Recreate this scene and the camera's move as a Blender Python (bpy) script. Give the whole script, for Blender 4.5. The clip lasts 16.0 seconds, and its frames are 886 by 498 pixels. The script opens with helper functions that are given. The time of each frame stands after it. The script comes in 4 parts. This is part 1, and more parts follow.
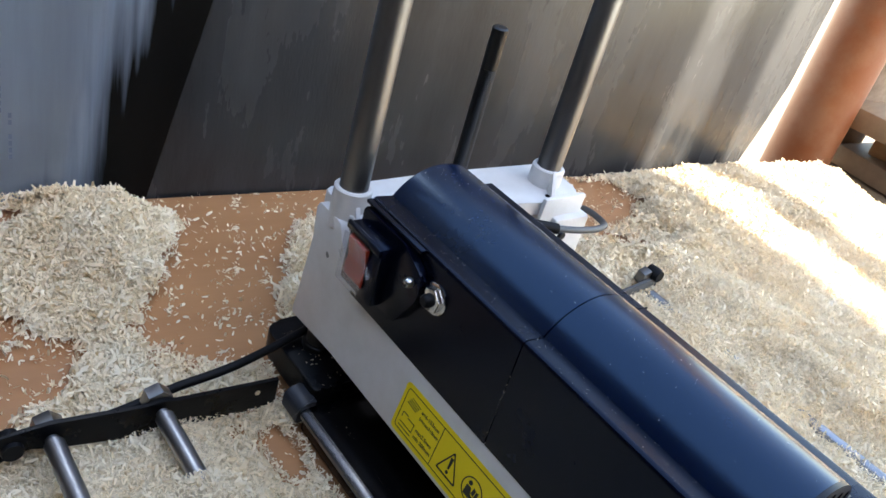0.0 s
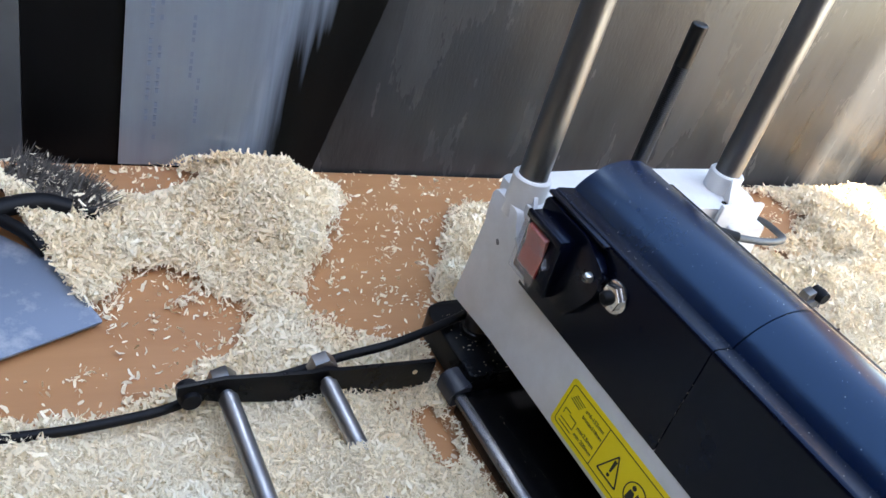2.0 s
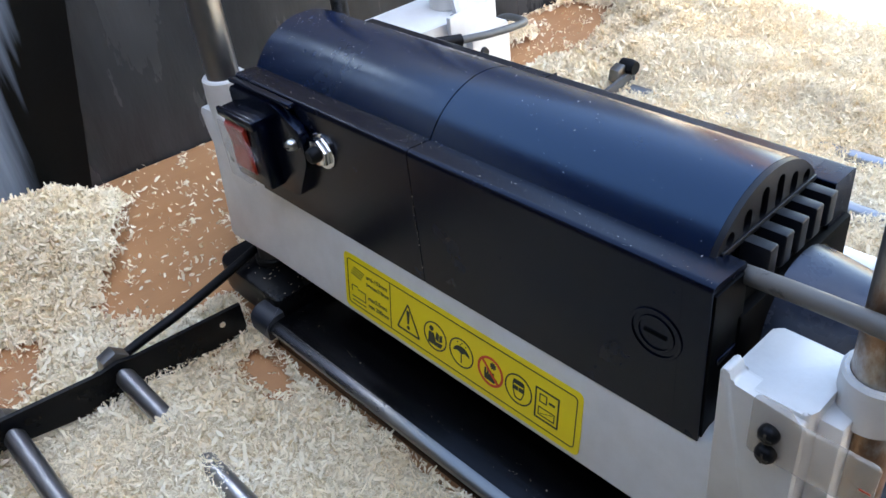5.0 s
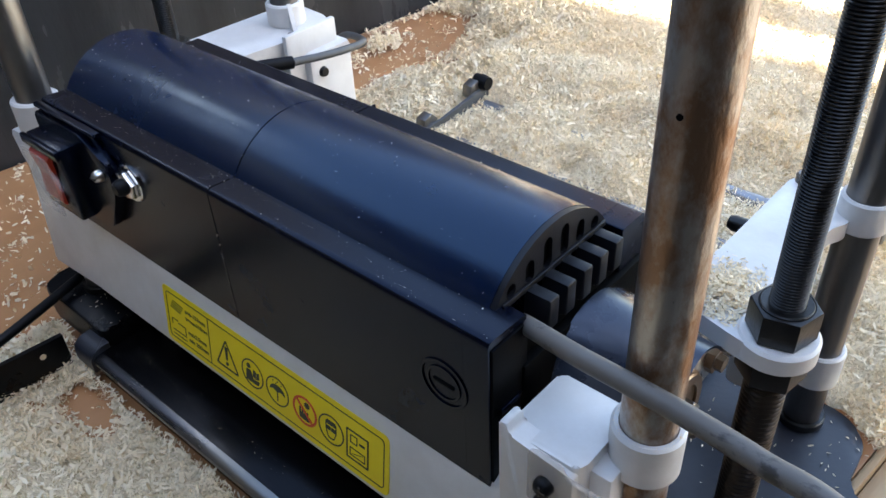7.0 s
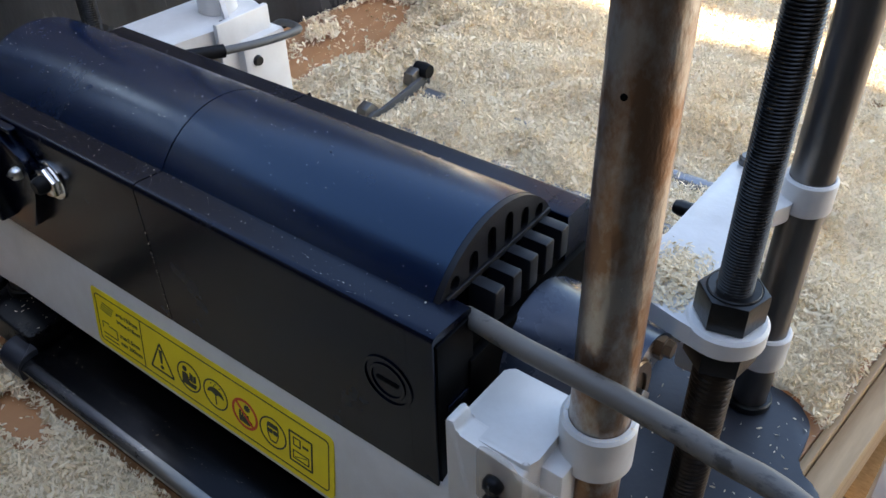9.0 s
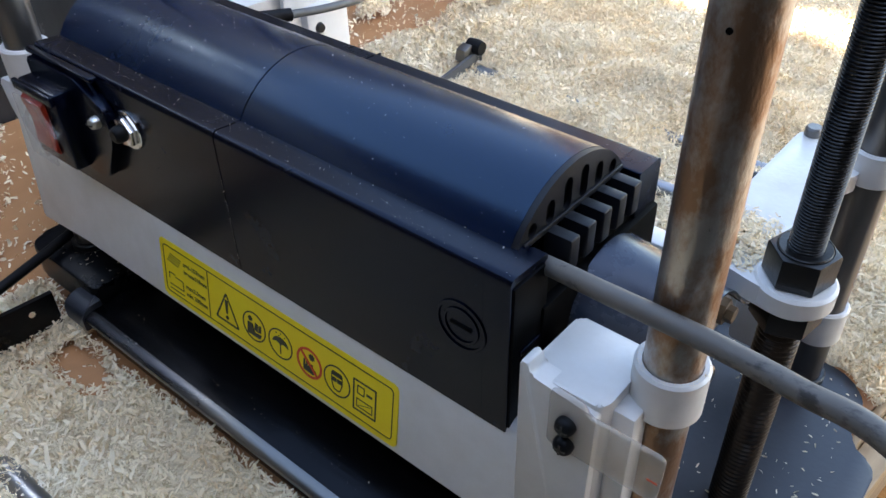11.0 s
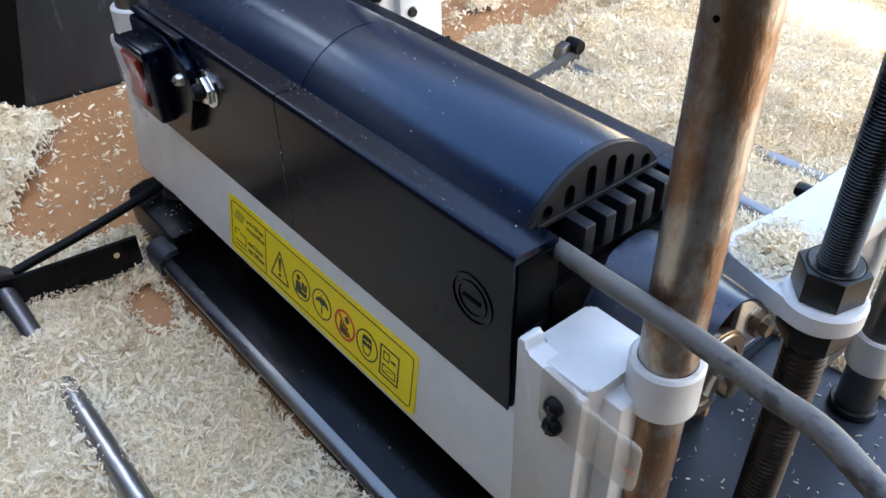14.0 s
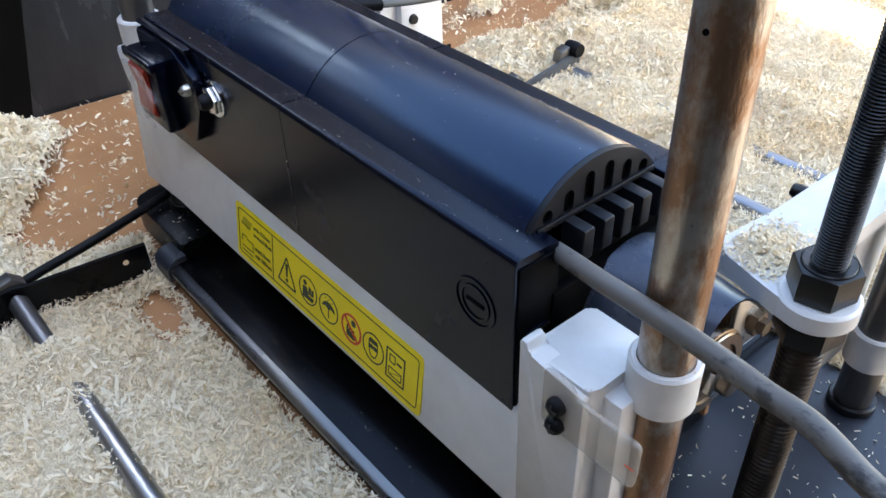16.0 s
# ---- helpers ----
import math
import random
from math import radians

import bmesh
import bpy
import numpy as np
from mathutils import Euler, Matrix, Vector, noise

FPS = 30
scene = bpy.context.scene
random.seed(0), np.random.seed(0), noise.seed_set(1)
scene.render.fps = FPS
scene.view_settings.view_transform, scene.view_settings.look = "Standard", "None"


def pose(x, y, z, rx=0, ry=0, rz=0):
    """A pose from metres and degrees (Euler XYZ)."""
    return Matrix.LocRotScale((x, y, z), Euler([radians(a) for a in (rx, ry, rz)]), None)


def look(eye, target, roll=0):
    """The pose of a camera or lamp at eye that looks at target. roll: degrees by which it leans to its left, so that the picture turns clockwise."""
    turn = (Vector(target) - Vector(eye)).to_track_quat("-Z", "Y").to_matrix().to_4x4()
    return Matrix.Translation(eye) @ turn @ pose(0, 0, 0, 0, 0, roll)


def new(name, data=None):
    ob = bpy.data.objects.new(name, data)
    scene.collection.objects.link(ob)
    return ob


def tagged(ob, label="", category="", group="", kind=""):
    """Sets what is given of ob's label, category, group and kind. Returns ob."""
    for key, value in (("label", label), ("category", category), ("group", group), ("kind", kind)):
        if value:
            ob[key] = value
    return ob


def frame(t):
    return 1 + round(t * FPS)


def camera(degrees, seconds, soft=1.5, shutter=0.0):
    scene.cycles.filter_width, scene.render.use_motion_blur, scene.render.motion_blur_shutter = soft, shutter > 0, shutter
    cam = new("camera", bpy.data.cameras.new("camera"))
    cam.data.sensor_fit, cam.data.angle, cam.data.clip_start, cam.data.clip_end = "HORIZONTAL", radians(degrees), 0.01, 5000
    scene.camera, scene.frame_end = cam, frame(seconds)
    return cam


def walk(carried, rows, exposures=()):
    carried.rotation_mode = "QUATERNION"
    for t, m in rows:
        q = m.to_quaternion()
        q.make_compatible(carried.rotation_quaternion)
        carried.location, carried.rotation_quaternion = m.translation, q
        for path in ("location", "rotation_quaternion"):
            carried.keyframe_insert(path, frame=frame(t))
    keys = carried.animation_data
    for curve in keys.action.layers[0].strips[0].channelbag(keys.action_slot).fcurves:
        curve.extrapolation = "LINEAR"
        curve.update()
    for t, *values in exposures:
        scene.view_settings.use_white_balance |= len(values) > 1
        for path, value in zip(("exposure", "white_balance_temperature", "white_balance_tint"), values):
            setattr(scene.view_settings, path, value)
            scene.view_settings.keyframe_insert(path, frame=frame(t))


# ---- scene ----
cam = camera(56.0, 16.0)
PATH = [
    (0, (0.056, -0.316, 0.472), (-1.141, 0.914, -0.554), 16.9),
    (0.5, (0.065, -0.326, 0.457), (-1.102, 0.895, -0.615), 15.7),
    (1, (0.062, -0.331, 0.467), (-1.125, 0.877, -0.596), 14.9),
    (1.2, (0.036, -0.345, 0.49), (-1.157, 0.825, -0.609), 15.8),
    (1.3, (0.007, -0.36, 0.492), (-1.24, 0.759, -0.601), 17.4),
    (1.5, (-0.006, -0.375, 0.493), (-1.307, 0.682, -0.597), 19.7),
    (1.8, (0.01, -0.367, 0.471), (-1.31, 0.667, -0.619), 19.1),
    (2, (0.031, -0.35, 0.454), (-1.295, 0.665, -0.648), 17.9),
    (2.2, (0.053, -0.323, 0.455), (-1.267, 0.675, -0.669), 13.5),
    (2.5, (0.099, -0.293, 0.467), (-1.226, 0.724, -0.633), 4.8),
    (2.7, (0.119, -0.267, 0.456), (-1.198, 0.772, -0.632), 4.9),
    (3, (0.139, -0.225, 0.429), (-1.173, 0.811, -0.668), 2.6),
    (3.2, (0.131, -0.223, 0.402), (-1.182, 0.81, -0.698), -2.0),
    (5.3, (0.117, -0.216, 0.398), (-1.141, 0.803, -0.776), -7.6),
    (5.5, (0.124, -0.215, 0.4), (-1.125, 0.81, -0.778), -7.3),
    (6, (0.145, -0.199, 0.405), (-1.083, 0.837, -0.786), -7.0),
    (6.5, (0.132, -0.186, 0.405), (-1.078, 0.871, -0.786), -6.4),
    (7, (0.138, -0.17, 0.41), (-0.945, 0.999, -0.798), -3.1),
    (7.5, (0.137, -0.162, 0.407), (-0.907, 1.038, -0.804), -2.7),
    (8, (0.137, -0.159, 0.408), (-0.882, 1.062, -0.805), -2.6),
    (8.5, (0.134, -0.159, 0.405), (-0.864, 1.073, -0.814), -2.3),
    (9, (0.133, -0.16, 0.402), (-0.846, 1.077, -0.828), -1.9),
    (9.5, (0.131, -0.161, 0.403), (-0.83, 1.077, -0.839), -1.5),
    (10, (0.125, -0.177, 0.398), (-0.83, 1.057, -0.854), -1.4),
    (10.2, (0.116, -0.188, 0.389), (-0.84, 1.045, -0.862), -1.4),
    (12.3, (0.152, -0.166, 0.4), (-1.019, 0.89, -0.83), -1.2),
    (12.5, (0.15, -0.161, 0.398), (-1.031, 0.881, -0.835), -1.1),
    (13, (0.153, -0.157, 0.395), (-1.036, 0.879, -0.836), -0.0),
    (13.5, (0.167, -0.167, 0.381), (-1.037, 0.843, -0.856), -0.7),
    (14, (0.166, -0.169, 0.389), (-1.054, 0.828, -0.842), -1.2),
    (14.5, (0.169, -0.168, 0.395), (-1.053, 0.829, -0.834), -1.5),
    (15, (0.166, -0.169, 0.393), (-1.062, 0.819, -0.839), -1.9),
    (15.5, (0.168, -0.164, 0.396), (-1.059, 0.829, -0.833), -1.9),
    (16, (0.171, -0.173, 0.396), (-1.056, 0.819, -0.833), -2.1),
]
EXPOSURES = [(0.0, 2.97, 7180, 10), (1.1, 2.97, 7180, 10), (1.6, 3.42, 7180, 10), (2.2, 3.42, 7180, 10), (3.0, 3.08, 7200, 10), (5.4, 3.38, 7200, 10), (6.4, 3.32, 7200, 10), (7.6, 2.62, 7180, 10), (9.4, 2.64, 7180, 10), (10.0, 2.70, 7180, 10), (12.5, 3.29, 7200, 10), (16.0, 3.27, 7200, 10)]
walk(cam, [(t, look(eye, target, roll)) for t, eye, target, roll in PATH], EXPOSURES)

# ---- light ----
SUN_UP, SUN_TURN = 35.0, 90.0
world = bpy.data.worlds.new("sky")
scene.world = world
world.use_nodes = True
wn = world.node_tree.nodes
sky = wn.new("ShaderNodeTexSky")
sky.sky_type, sky.sun_disc = "NISHITA", False
sky.sun_elevation, sky.sun_rotation = radians(SUN_UP), radians(SUN_TURN)
world.node_tree.links.new(sky.outputs[0], wn["Background"].inputs[0])
wn["Background"].inputs[1].default_value = 0.15
sun = new("sun", bpy.data.lights.new("sun", "SUN"))
sun.data.energy, sun.data.angle, sun.data.color = 4.0, radians(0.6), (1.0, 0.93, 0.82)
sun.matrix_world = look((2.2, 0.0, 2.2 * math.tan(radians(SUN_UP))), (0, 0, 0))


# ---- materials ----
def material(name, colour, rough=0.5, metal=0.0, second=None, scale=40.0, amount=0.5, bump=0.1, fine=400.0,
             island=0.0, thing=0.0, stretch=(1, 1, 1), coat=0.0, spec=0.5, rough_vary=0.12, sharp=0.3, mid=0.5):
    """A surface in two tones at a large scale, with fine grain, uneven gloss and relief."""
    m = bpy.data.materials.new(name)
    m.use_nodes = True
    n, l = m.node_tree.nodes, m.node_tree.links
    p = n["Principled BSDF"]
    p.inputs["Metallic"].default_value = metal
    p.inputs["Coat Weight"].default_value = coat
    p.inputs["Specular IOR Level"].default_value = spec
    co = n.new("ShaderNodeTexCoord")
    mp = n.new("ShaderNodeMapping")
    mp.inputs["Scale"].default_value = stretch
    l.new(co.outputs["Object"], mp.inputs["Vector"])
    big = n.new("ShaderNodeTexNoise")
    big.inputs["Scale"].default_value, big.inputs["Detail"].default_value, big.inputs["Roughness"].default_value = scale, 6.0, 0.65
    l.new(mp.outputs[0], big.inputs["Vector"])
    ramp = n.new("ShaderNodeMapRange")
    ramp.inputs["From Min"].default_value, ramp.inputs["From Max"].default_value = mid - sharp / 2, mid + sharp / 2
    ramp.inputs["To Max"].default_value = amount
    l.new(big.outputs["Fac"], ramp.inputs["Value"])
    mix = n.new("ShaderNodeMix")
    mix.data_type = "RGBA"
    mix.inputs["A"].default_value = (*colour, 1)
    mix.inputs["B"].default_value = (*(second or [c * 0.7 for c in colour]), 1)
    l.new(ramp.outputs[0], mix.inputs["Factor"])
    last = mix.outputs["Result"]
    small = n.new("ShaderNodeTexNoise")
    small.inputs["Scale"].default_value, small.inputs["Detail"].default_value = fine, 3.0
    l.new(mp.outputs[0], small.inputs["Vector"])
    if island or thing:
        hsv = n.new("ShaderNodeHueSaturation")
        src = n.new("ShaderNodeNewGeometry").outputs["Random Per Island"] if island else n.new("ShaderNodeObjectInfo").outputs["Random"]
        rng = n.new("ShaderNodeMapRange")
        rng.inputs["To Min"].default_value, rng.inputs["To Max"].default_value = 1 - (island or thing), 1 + (island or thing) * 0.6
        l.new(src, rng.inputs["Value"])
        l.new(rng.outputs[0], hsv.inputs["Value"])
        l.new(last, hsv.inputs["Color"])
        last = hsv.outputs[0]
    l.new(last, p.inputs["Base Color"])
    rr = n.new("ShaderNodeMapRange")
    rr.inputs["To Min"].default_value, rr.inputs["To Max"].default_value = max(0.03, rough - rough_vary), min(1.0, rough + rough_vary)
    l.new(big.outputs["Fac"], rr.inputs["Value"])
    l.new(rr.outputs[0], p.inputs["Roughness"])
    if bump:
        b = n.new("ShaderNodeBump")
        b.inputs["Strength"].default_value, b.inputs["Distance"].default_value = bump, 0.001
        l.new(small.outputs["Fac"], b.inputs["Height"])
        l.new(b.outputs[0], p.inputs["Normal"])
    return m


def glassy(name, colour, rough=0.1, alpha=0.10):
    m = bpy.data.materials.new(name)
    m.use_nodes = True
    p = m.node_tree.nodes["Principled BSDF"]
    p.inputs["Base Color"].default_value = (*colour, 1)
    p.inputs["Roughness"].default_value = rough
    p.inputs["Alpha"].default_value = alpha
    return m


def painted_reflection_foil():
    """Silver foil whose reflection is painted in, fading to black in upright streaks."""
    m = material("foil_with_painted_reflection", (0.33, 0.40, 0.51), 0.36, 0.8, (0.22, 0.27, 0.36), 18, 0.6, 0.12, 120, stretch=(1, 1, 0.08))
    n, l = m.node_tree.nodes, m.node_tree.links
    p = n["Principled BSDF"]
    co = n.new("ShaderNodeTexCoord")
    sep = n.new("ShaderNodeSeparateXYZ")
    l.new(co.outputs["Object"], sep.inputs[0])
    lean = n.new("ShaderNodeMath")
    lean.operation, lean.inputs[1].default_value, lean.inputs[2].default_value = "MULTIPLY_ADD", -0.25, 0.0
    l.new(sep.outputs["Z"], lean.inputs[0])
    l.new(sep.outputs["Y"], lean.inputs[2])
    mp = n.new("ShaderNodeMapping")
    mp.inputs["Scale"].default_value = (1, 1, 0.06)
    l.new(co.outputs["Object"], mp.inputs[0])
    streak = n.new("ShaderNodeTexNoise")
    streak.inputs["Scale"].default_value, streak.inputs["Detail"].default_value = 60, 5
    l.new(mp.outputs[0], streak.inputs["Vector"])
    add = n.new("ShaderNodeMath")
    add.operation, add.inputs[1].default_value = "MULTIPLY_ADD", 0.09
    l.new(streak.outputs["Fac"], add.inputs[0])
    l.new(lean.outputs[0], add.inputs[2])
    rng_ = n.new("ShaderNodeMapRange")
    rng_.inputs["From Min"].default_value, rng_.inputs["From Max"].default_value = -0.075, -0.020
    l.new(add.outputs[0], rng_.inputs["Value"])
    # base colour goes from silver to black where the reflection ends
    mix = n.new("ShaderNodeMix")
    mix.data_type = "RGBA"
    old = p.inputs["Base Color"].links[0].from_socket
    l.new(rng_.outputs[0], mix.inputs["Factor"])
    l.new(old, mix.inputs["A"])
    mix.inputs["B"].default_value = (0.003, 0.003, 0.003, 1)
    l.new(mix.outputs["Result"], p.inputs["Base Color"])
    inv = n.new("ShaderNodeMath")
    inv.operation, inv.inputs[0].default_value = "SUBTRACT", 0.8
    l.new(rng_.outputs[0], inv.inputs[1])
    inv.use_clamp = True
    p.inputs["Specular IOR Level"].default_value = 0.12
    l.new(inv.outputs[0], p.inputs["Metallic"])
    return m


# faint navy in the cover's base stands for sky light on its ledge
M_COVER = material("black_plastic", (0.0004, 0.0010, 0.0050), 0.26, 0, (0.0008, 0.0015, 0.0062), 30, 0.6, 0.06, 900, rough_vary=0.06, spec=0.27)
M_FIN = material("black_fin_plastic", (0.0055, 0.006, 0.009), 0.42, 0, (0.010, 0.010, 0.012), 30, 0.6, 0.06, 900, spec=0.30)
# darker, duller copy of the cover plastic for its shaded end
M_ENDS = material("black_plastic_shaded_end", (0.0005, 0.0006, 0.0009), 0.5, 0, (0.0010, 0.0010, 0.0014), 40, 0.6, 0.08, 800, spec=0.09)
# barrel: black plastic with the sky's blue reflection mixed into its base colour
M_BARREL = material("black_plastic_sky_tint", (0.0003, 0.0052, 0.0235), 0.25, 0, (0.0018, 0.0075, 0.0260), 14, 0.8, 0.05, 900, rough_vary=0.09, spec=0.60, sharp=0.35, mid=0.56)
# blue specular tints strengthen the sky reflection on barrel and cover
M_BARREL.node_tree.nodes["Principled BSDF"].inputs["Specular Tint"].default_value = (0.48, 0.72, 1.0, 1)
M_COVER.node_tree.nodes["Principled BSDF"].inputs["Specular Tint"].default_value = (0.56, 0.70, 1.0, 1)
M_WHITE = material("white_casting_paint", (0.70, 0.675, 0.645), 0.38, 0, (0.56, 0.52, 0.47), 35, 0.5, 0.12, 250)
M_POST = material("rusty_bright_steel", (0.43, 0.40, 0.365), 0.32, 0.9, (0.23, 0.115, 0.052), 60, 0.85, 0.35, 450, stretch=(1, 1, 0.55), sharp=0.16, mid=0.49)
M_GREYPOST = material("worn_grey_steel", (0.20, 0.195, 0.19), 0.34, 0.9, (0.10, 0.083, 0.07), 26, 0.6, 0.1, 500, stretch=(1, 1, 0.25), sharp=0.25)
M_STEEL = material("bright_steel", (0.37, 0.37, 0.385), 0.36, 1.0, (0.18, 0.18, 0.185), 60, 0.6, 0.08, 600, stretch=(0.2, 1, 1))
M_LIP = material("worn_lip_steel", (0.15, 0.15, 0.16), 0.27, 0.95, (0.17, 0.165, 0.15), 60, 0.7, 0.1, 400, stretch=(0.2, 1, 1))
M_BLACK = material("black_painted_steel", (0.0022, 0.0024, 0.0032), 0.3, 0, (0.005, 0.0052, 0.0065), 40, 0.6, 0.1, 300, spec=0.16)
M_BASE = material("satin_black_base_paint", (0.018, 0.021, 0.029), 0.36, 0, (0.026, 0.029, 0.036), 30, 0.6, 0.1, 300, spec=0.45)
M_TABLE = material("dark_polished_table", (0.014, 0.0145, 0.017), 0.2, 0.85, (0.007, 0.0072, 0.008), 30, 0.6, 0.05, 300, stretch=(0.2, 1, 1), spec=0.2)
M_OXIDE = material("black_oxide_steel", (0.0035, 0.0035, 0.0038), 0.34, 0.15, (0.009, 0.0085, 0.008), 120, 0.6, 0.1, 600)
M_SCREW = material("rusty_black_screw", (0.020, 0.016, 0.014), 0.36, 0.5, (0.045, 0.030, 0.020), 70, 0.7, 0.15, 500)
M_RUBBER = material("black_rubber", (0.005, 0.005, 0.006), 0.45, 0, (0.011, 0.011, 0.012), 80, 0.5, 0.1, 600, spec=0.14)
M_CABLE = material("grey_cable_sheath", (0.125, 0.110, 0.096), 0.5, 0, (0.025, 0.022, 0.020), 75, 0.9, 0.1, 500, stretch=(0.5, 1, 1), sharp=0.07, mid=0.585)
M_CORD = material("grey_cord", (0.07, 0.07, 0.072), 0.5, 0, None, 70, 0.5, 0.1, 500)
M_YELLOW = material("yellow_label", (0.90, 0.68, 0.003), 0.45, 0, (0.84, 0.62, 0.004), 60, 0.5, 0.02, 300)
# near-black that paints the shade in holes, slots, joints and hollows
M_DARK = material("dark_gap_shade", (0.0010, 0.0010, 0.0012), 0.6, 0, None, 60, 0.5, 0.0, spec=0.05)
M_INK = material("black_ink", (0.009, 0.008, 0.006), 0.4, 0, None, 60, 0.5, 0.0)
M_RED = material("red_ink", (0.72, 0.06, 0.015), 0.4, 0, None, 60, 0.3, 0.0)
M_SWITCH = material("red_switch_plastic", (0.48, 0.035, 0.014), 0.35, 0, (0.35, 0.03, 0.015), 200, 0.6, 0.03)
M_CHROME = material("chrome_plate", (0.72, 0.72, 0.72), 0.16, 1.0, (0.5, 0.5, 0.5), 90, 0.5, 0.05)
M_ZINC = material("zinc_plate", (0.62, 0.62, 0.60), 0.3, 1.0, (0.45, 0.44, 0.42), 90, 0.5, 0.1)
M_BRASS = material("rusty_pulley_steel", (0.30, 0.25, 0.20), 0.33, 0.95, (0.22, 0.12, 0.06), 70, 0.7, 0.08)
M_BELT = material("belt_rubber", (0.30, 0.17, 0.085), 0.55, 0, (0.2, 0.11, 0.06), 150, 0.6, 0.15)
M_CLEAR = glassy("clear_plastic", (0.93, 0.94, 0.94), 0.08)
M_FLAP = glassy("scuffed_clear_flap", (0.60, 0.52, 0.46), 0.42, 0.16)
M_TINTED = glassy("yellowed_clear_plastic", (0.58, 0.50, 0.41), 0.14, 0.36)
M_GUARD = material("blued_sheet_steel", (0.022, 0.034, 0.062), 0.28, 0.3, (0.050, 0.056, 0.070), 45, 0.6, 0.12, 200)
M_BENCH = material("orange_veneer_board", (0.47, 0.225, 0.095), 0.45, 0, (0.37, 0.165, 0.065), 14, 0.8, 0.06, 260, stretch=(1, 0.12, 1))
M_PLY = material("raw_plywood_edge", (0.46, 0.31, 0.17), 0.7, 0, (0.26, 0.16, 0.08), 60, 0.8, 0.3, 300, stretch=(1, 0.1, 3))
M_CHIP = material("pine_shavings", (0.95, 0.85, 0.66), 0.62, 0, (0.89, 0.68, 0.40), 14, 0.75, 0.2, 700, island=0.10, sharp=0.4)
n_, l_ = M_CHIP.node_tree.nodes, M_CHIP.node_tree.links
thin, blend = n_.new("ShaderNodeBsdfTranslucent"), n_.new("ShaderNodeMixShader")
blend.inputs[0].default_value = 0.16
l_.new(n_["Principled BSDF"].inputs["Base Color"].links[0].from_socket, thin.inputs["Color"])
l_.new(n_["Principled BSDF"].outputs[0], blend.inputs[1])
l_.new(thin.outputs[0], blend.inputs[2])
l_.new(blend.outputs[0], n_["Material Output"].inputs["Surface"])
M_CHIPBED = material("shavings_bed", (0.84, 0.72, 0.53), 0.85, 0, (0.58, 0.45, 0.28), 330, 0.9, 1.0, 500, sharp=0.25)
M_PANEL = material("black_film_faced_board", (0.0030, 0.0032, 0.0037), 0.26, 0, (0.060, 0.063, 0.068), 7, 0.9, 0.22, 260, stretch=(1, 1.6, 0.35), sharp=0.75, spec=0.42, mid=0.56)
M_BLACKBOARD = material("black_film_board", (0.0016, 0.0016, 0.0019), 0.38, 0, (0.004, 0.004, 0.0045), 9, 0.7, 0.15, 240, stretch=(1, 1, 0.3), spec=0.10)
M_GREYPANEL = material("grey_printed_board", (0.05, 0.055, 0.06), 0.4, 0, (0.03, 0.032, 0.036), 10, 0.7, 0.1, 200)
M_FOIL = painted_reflection_foil()
M_FOILINK = material("faint_blue_print", (0.20, 0.26, 0.38), 0.45, 0.4, None, 60, 0.5, 0.0)
M_PAN = material("blue_grey_steel_sheet", (0.15, 0.185, 0.245), 0.45, 0.2, (0.36, 0.37, 0.39), 30, 0.8, 0.12, 300, sharp=0.18, mid=0.58)
M_BRISTLE = material("dusty_brown_bristle", (0.03, 0.023, 0.019), 0.8, 0, (0.14, 0.12, 0.10), 120, 0.7, 0.2, island=0.4)
M_PIPE = material("terracotta_plastic", (0.19, 0.055, 0.015), 0.5, 0, (0.22, 0.10, 0.05), 16, 0.6, 0.15, 200, sharp=0.2)
M_LOG = material("rough_pale_render", (0.26, 0.20, 0.15), 0.85, 0, (0.16, 0.115, 0.08), 40, 0.7, 0.6, 150)
M_WOOD = material("sawn_pine", (0.30, 0.20, 0.11), 0.65, 0, (0.20, 0.12, 0.06), 20, 0.7, 0.2, 250, thing=0.2, stretch=(1, 0.15, 1))
M_GROUND = material("dusty_pale_ground", (0.26, 0.21, 0.16), 0.9, 0, (0.18, 0.14, 0.10), 3, 0.8, 0.6, 60)
M_PLASTER = material("pale_plaster", (0.62, 0.57, 0.50), 0.85, 0, (0.5, 0.45, 0.38), 4, 0.7, 0.3, 80)
M_ROOF = material("dark_weathered_board", (0.06, 0.048, 0.038), 0.8, 0, (0.035, 0.028, 0.022), 8, 0.7, 0.3, 80)
M_BRICK = material("tan_clay_block", (0.52, 0.33, 0.20), 0.85, 0, (0.38, 0.22, 0.13), 30, 0.7, 0.4, 120, thing=0.15)


# ---- mesh helpers ----
def empty(name, label, category, group="", kind=""):
    return tagged(new(name), label, category, group, kind)


def part(name, bm, mat, parent=None, label="", smooth=True, weld=False, pose_m=None):
    """Links a bmesh as one mesh object, under a thing or a part."""
    me = bpy.data.meshes.new(name)
    bmesh.ops.recalc_face_normals(bm, faces=bm.faces[:])
    bm.to_mesh(me)
    bm.free()
    me.materials.append(mat)
    if smooth:
        me.polygons.foreach_set("use_smooth", [True] * len(me.polygons))
        me.set_sharp_from_angle(angle=radians(38))
    ob = new(name, me)
    if parent:
        ob.parent = parent
    if pose_m is not None:
        ob.matrix_basis = pose_m
    if label:
        ob["label"] = label
    return ob


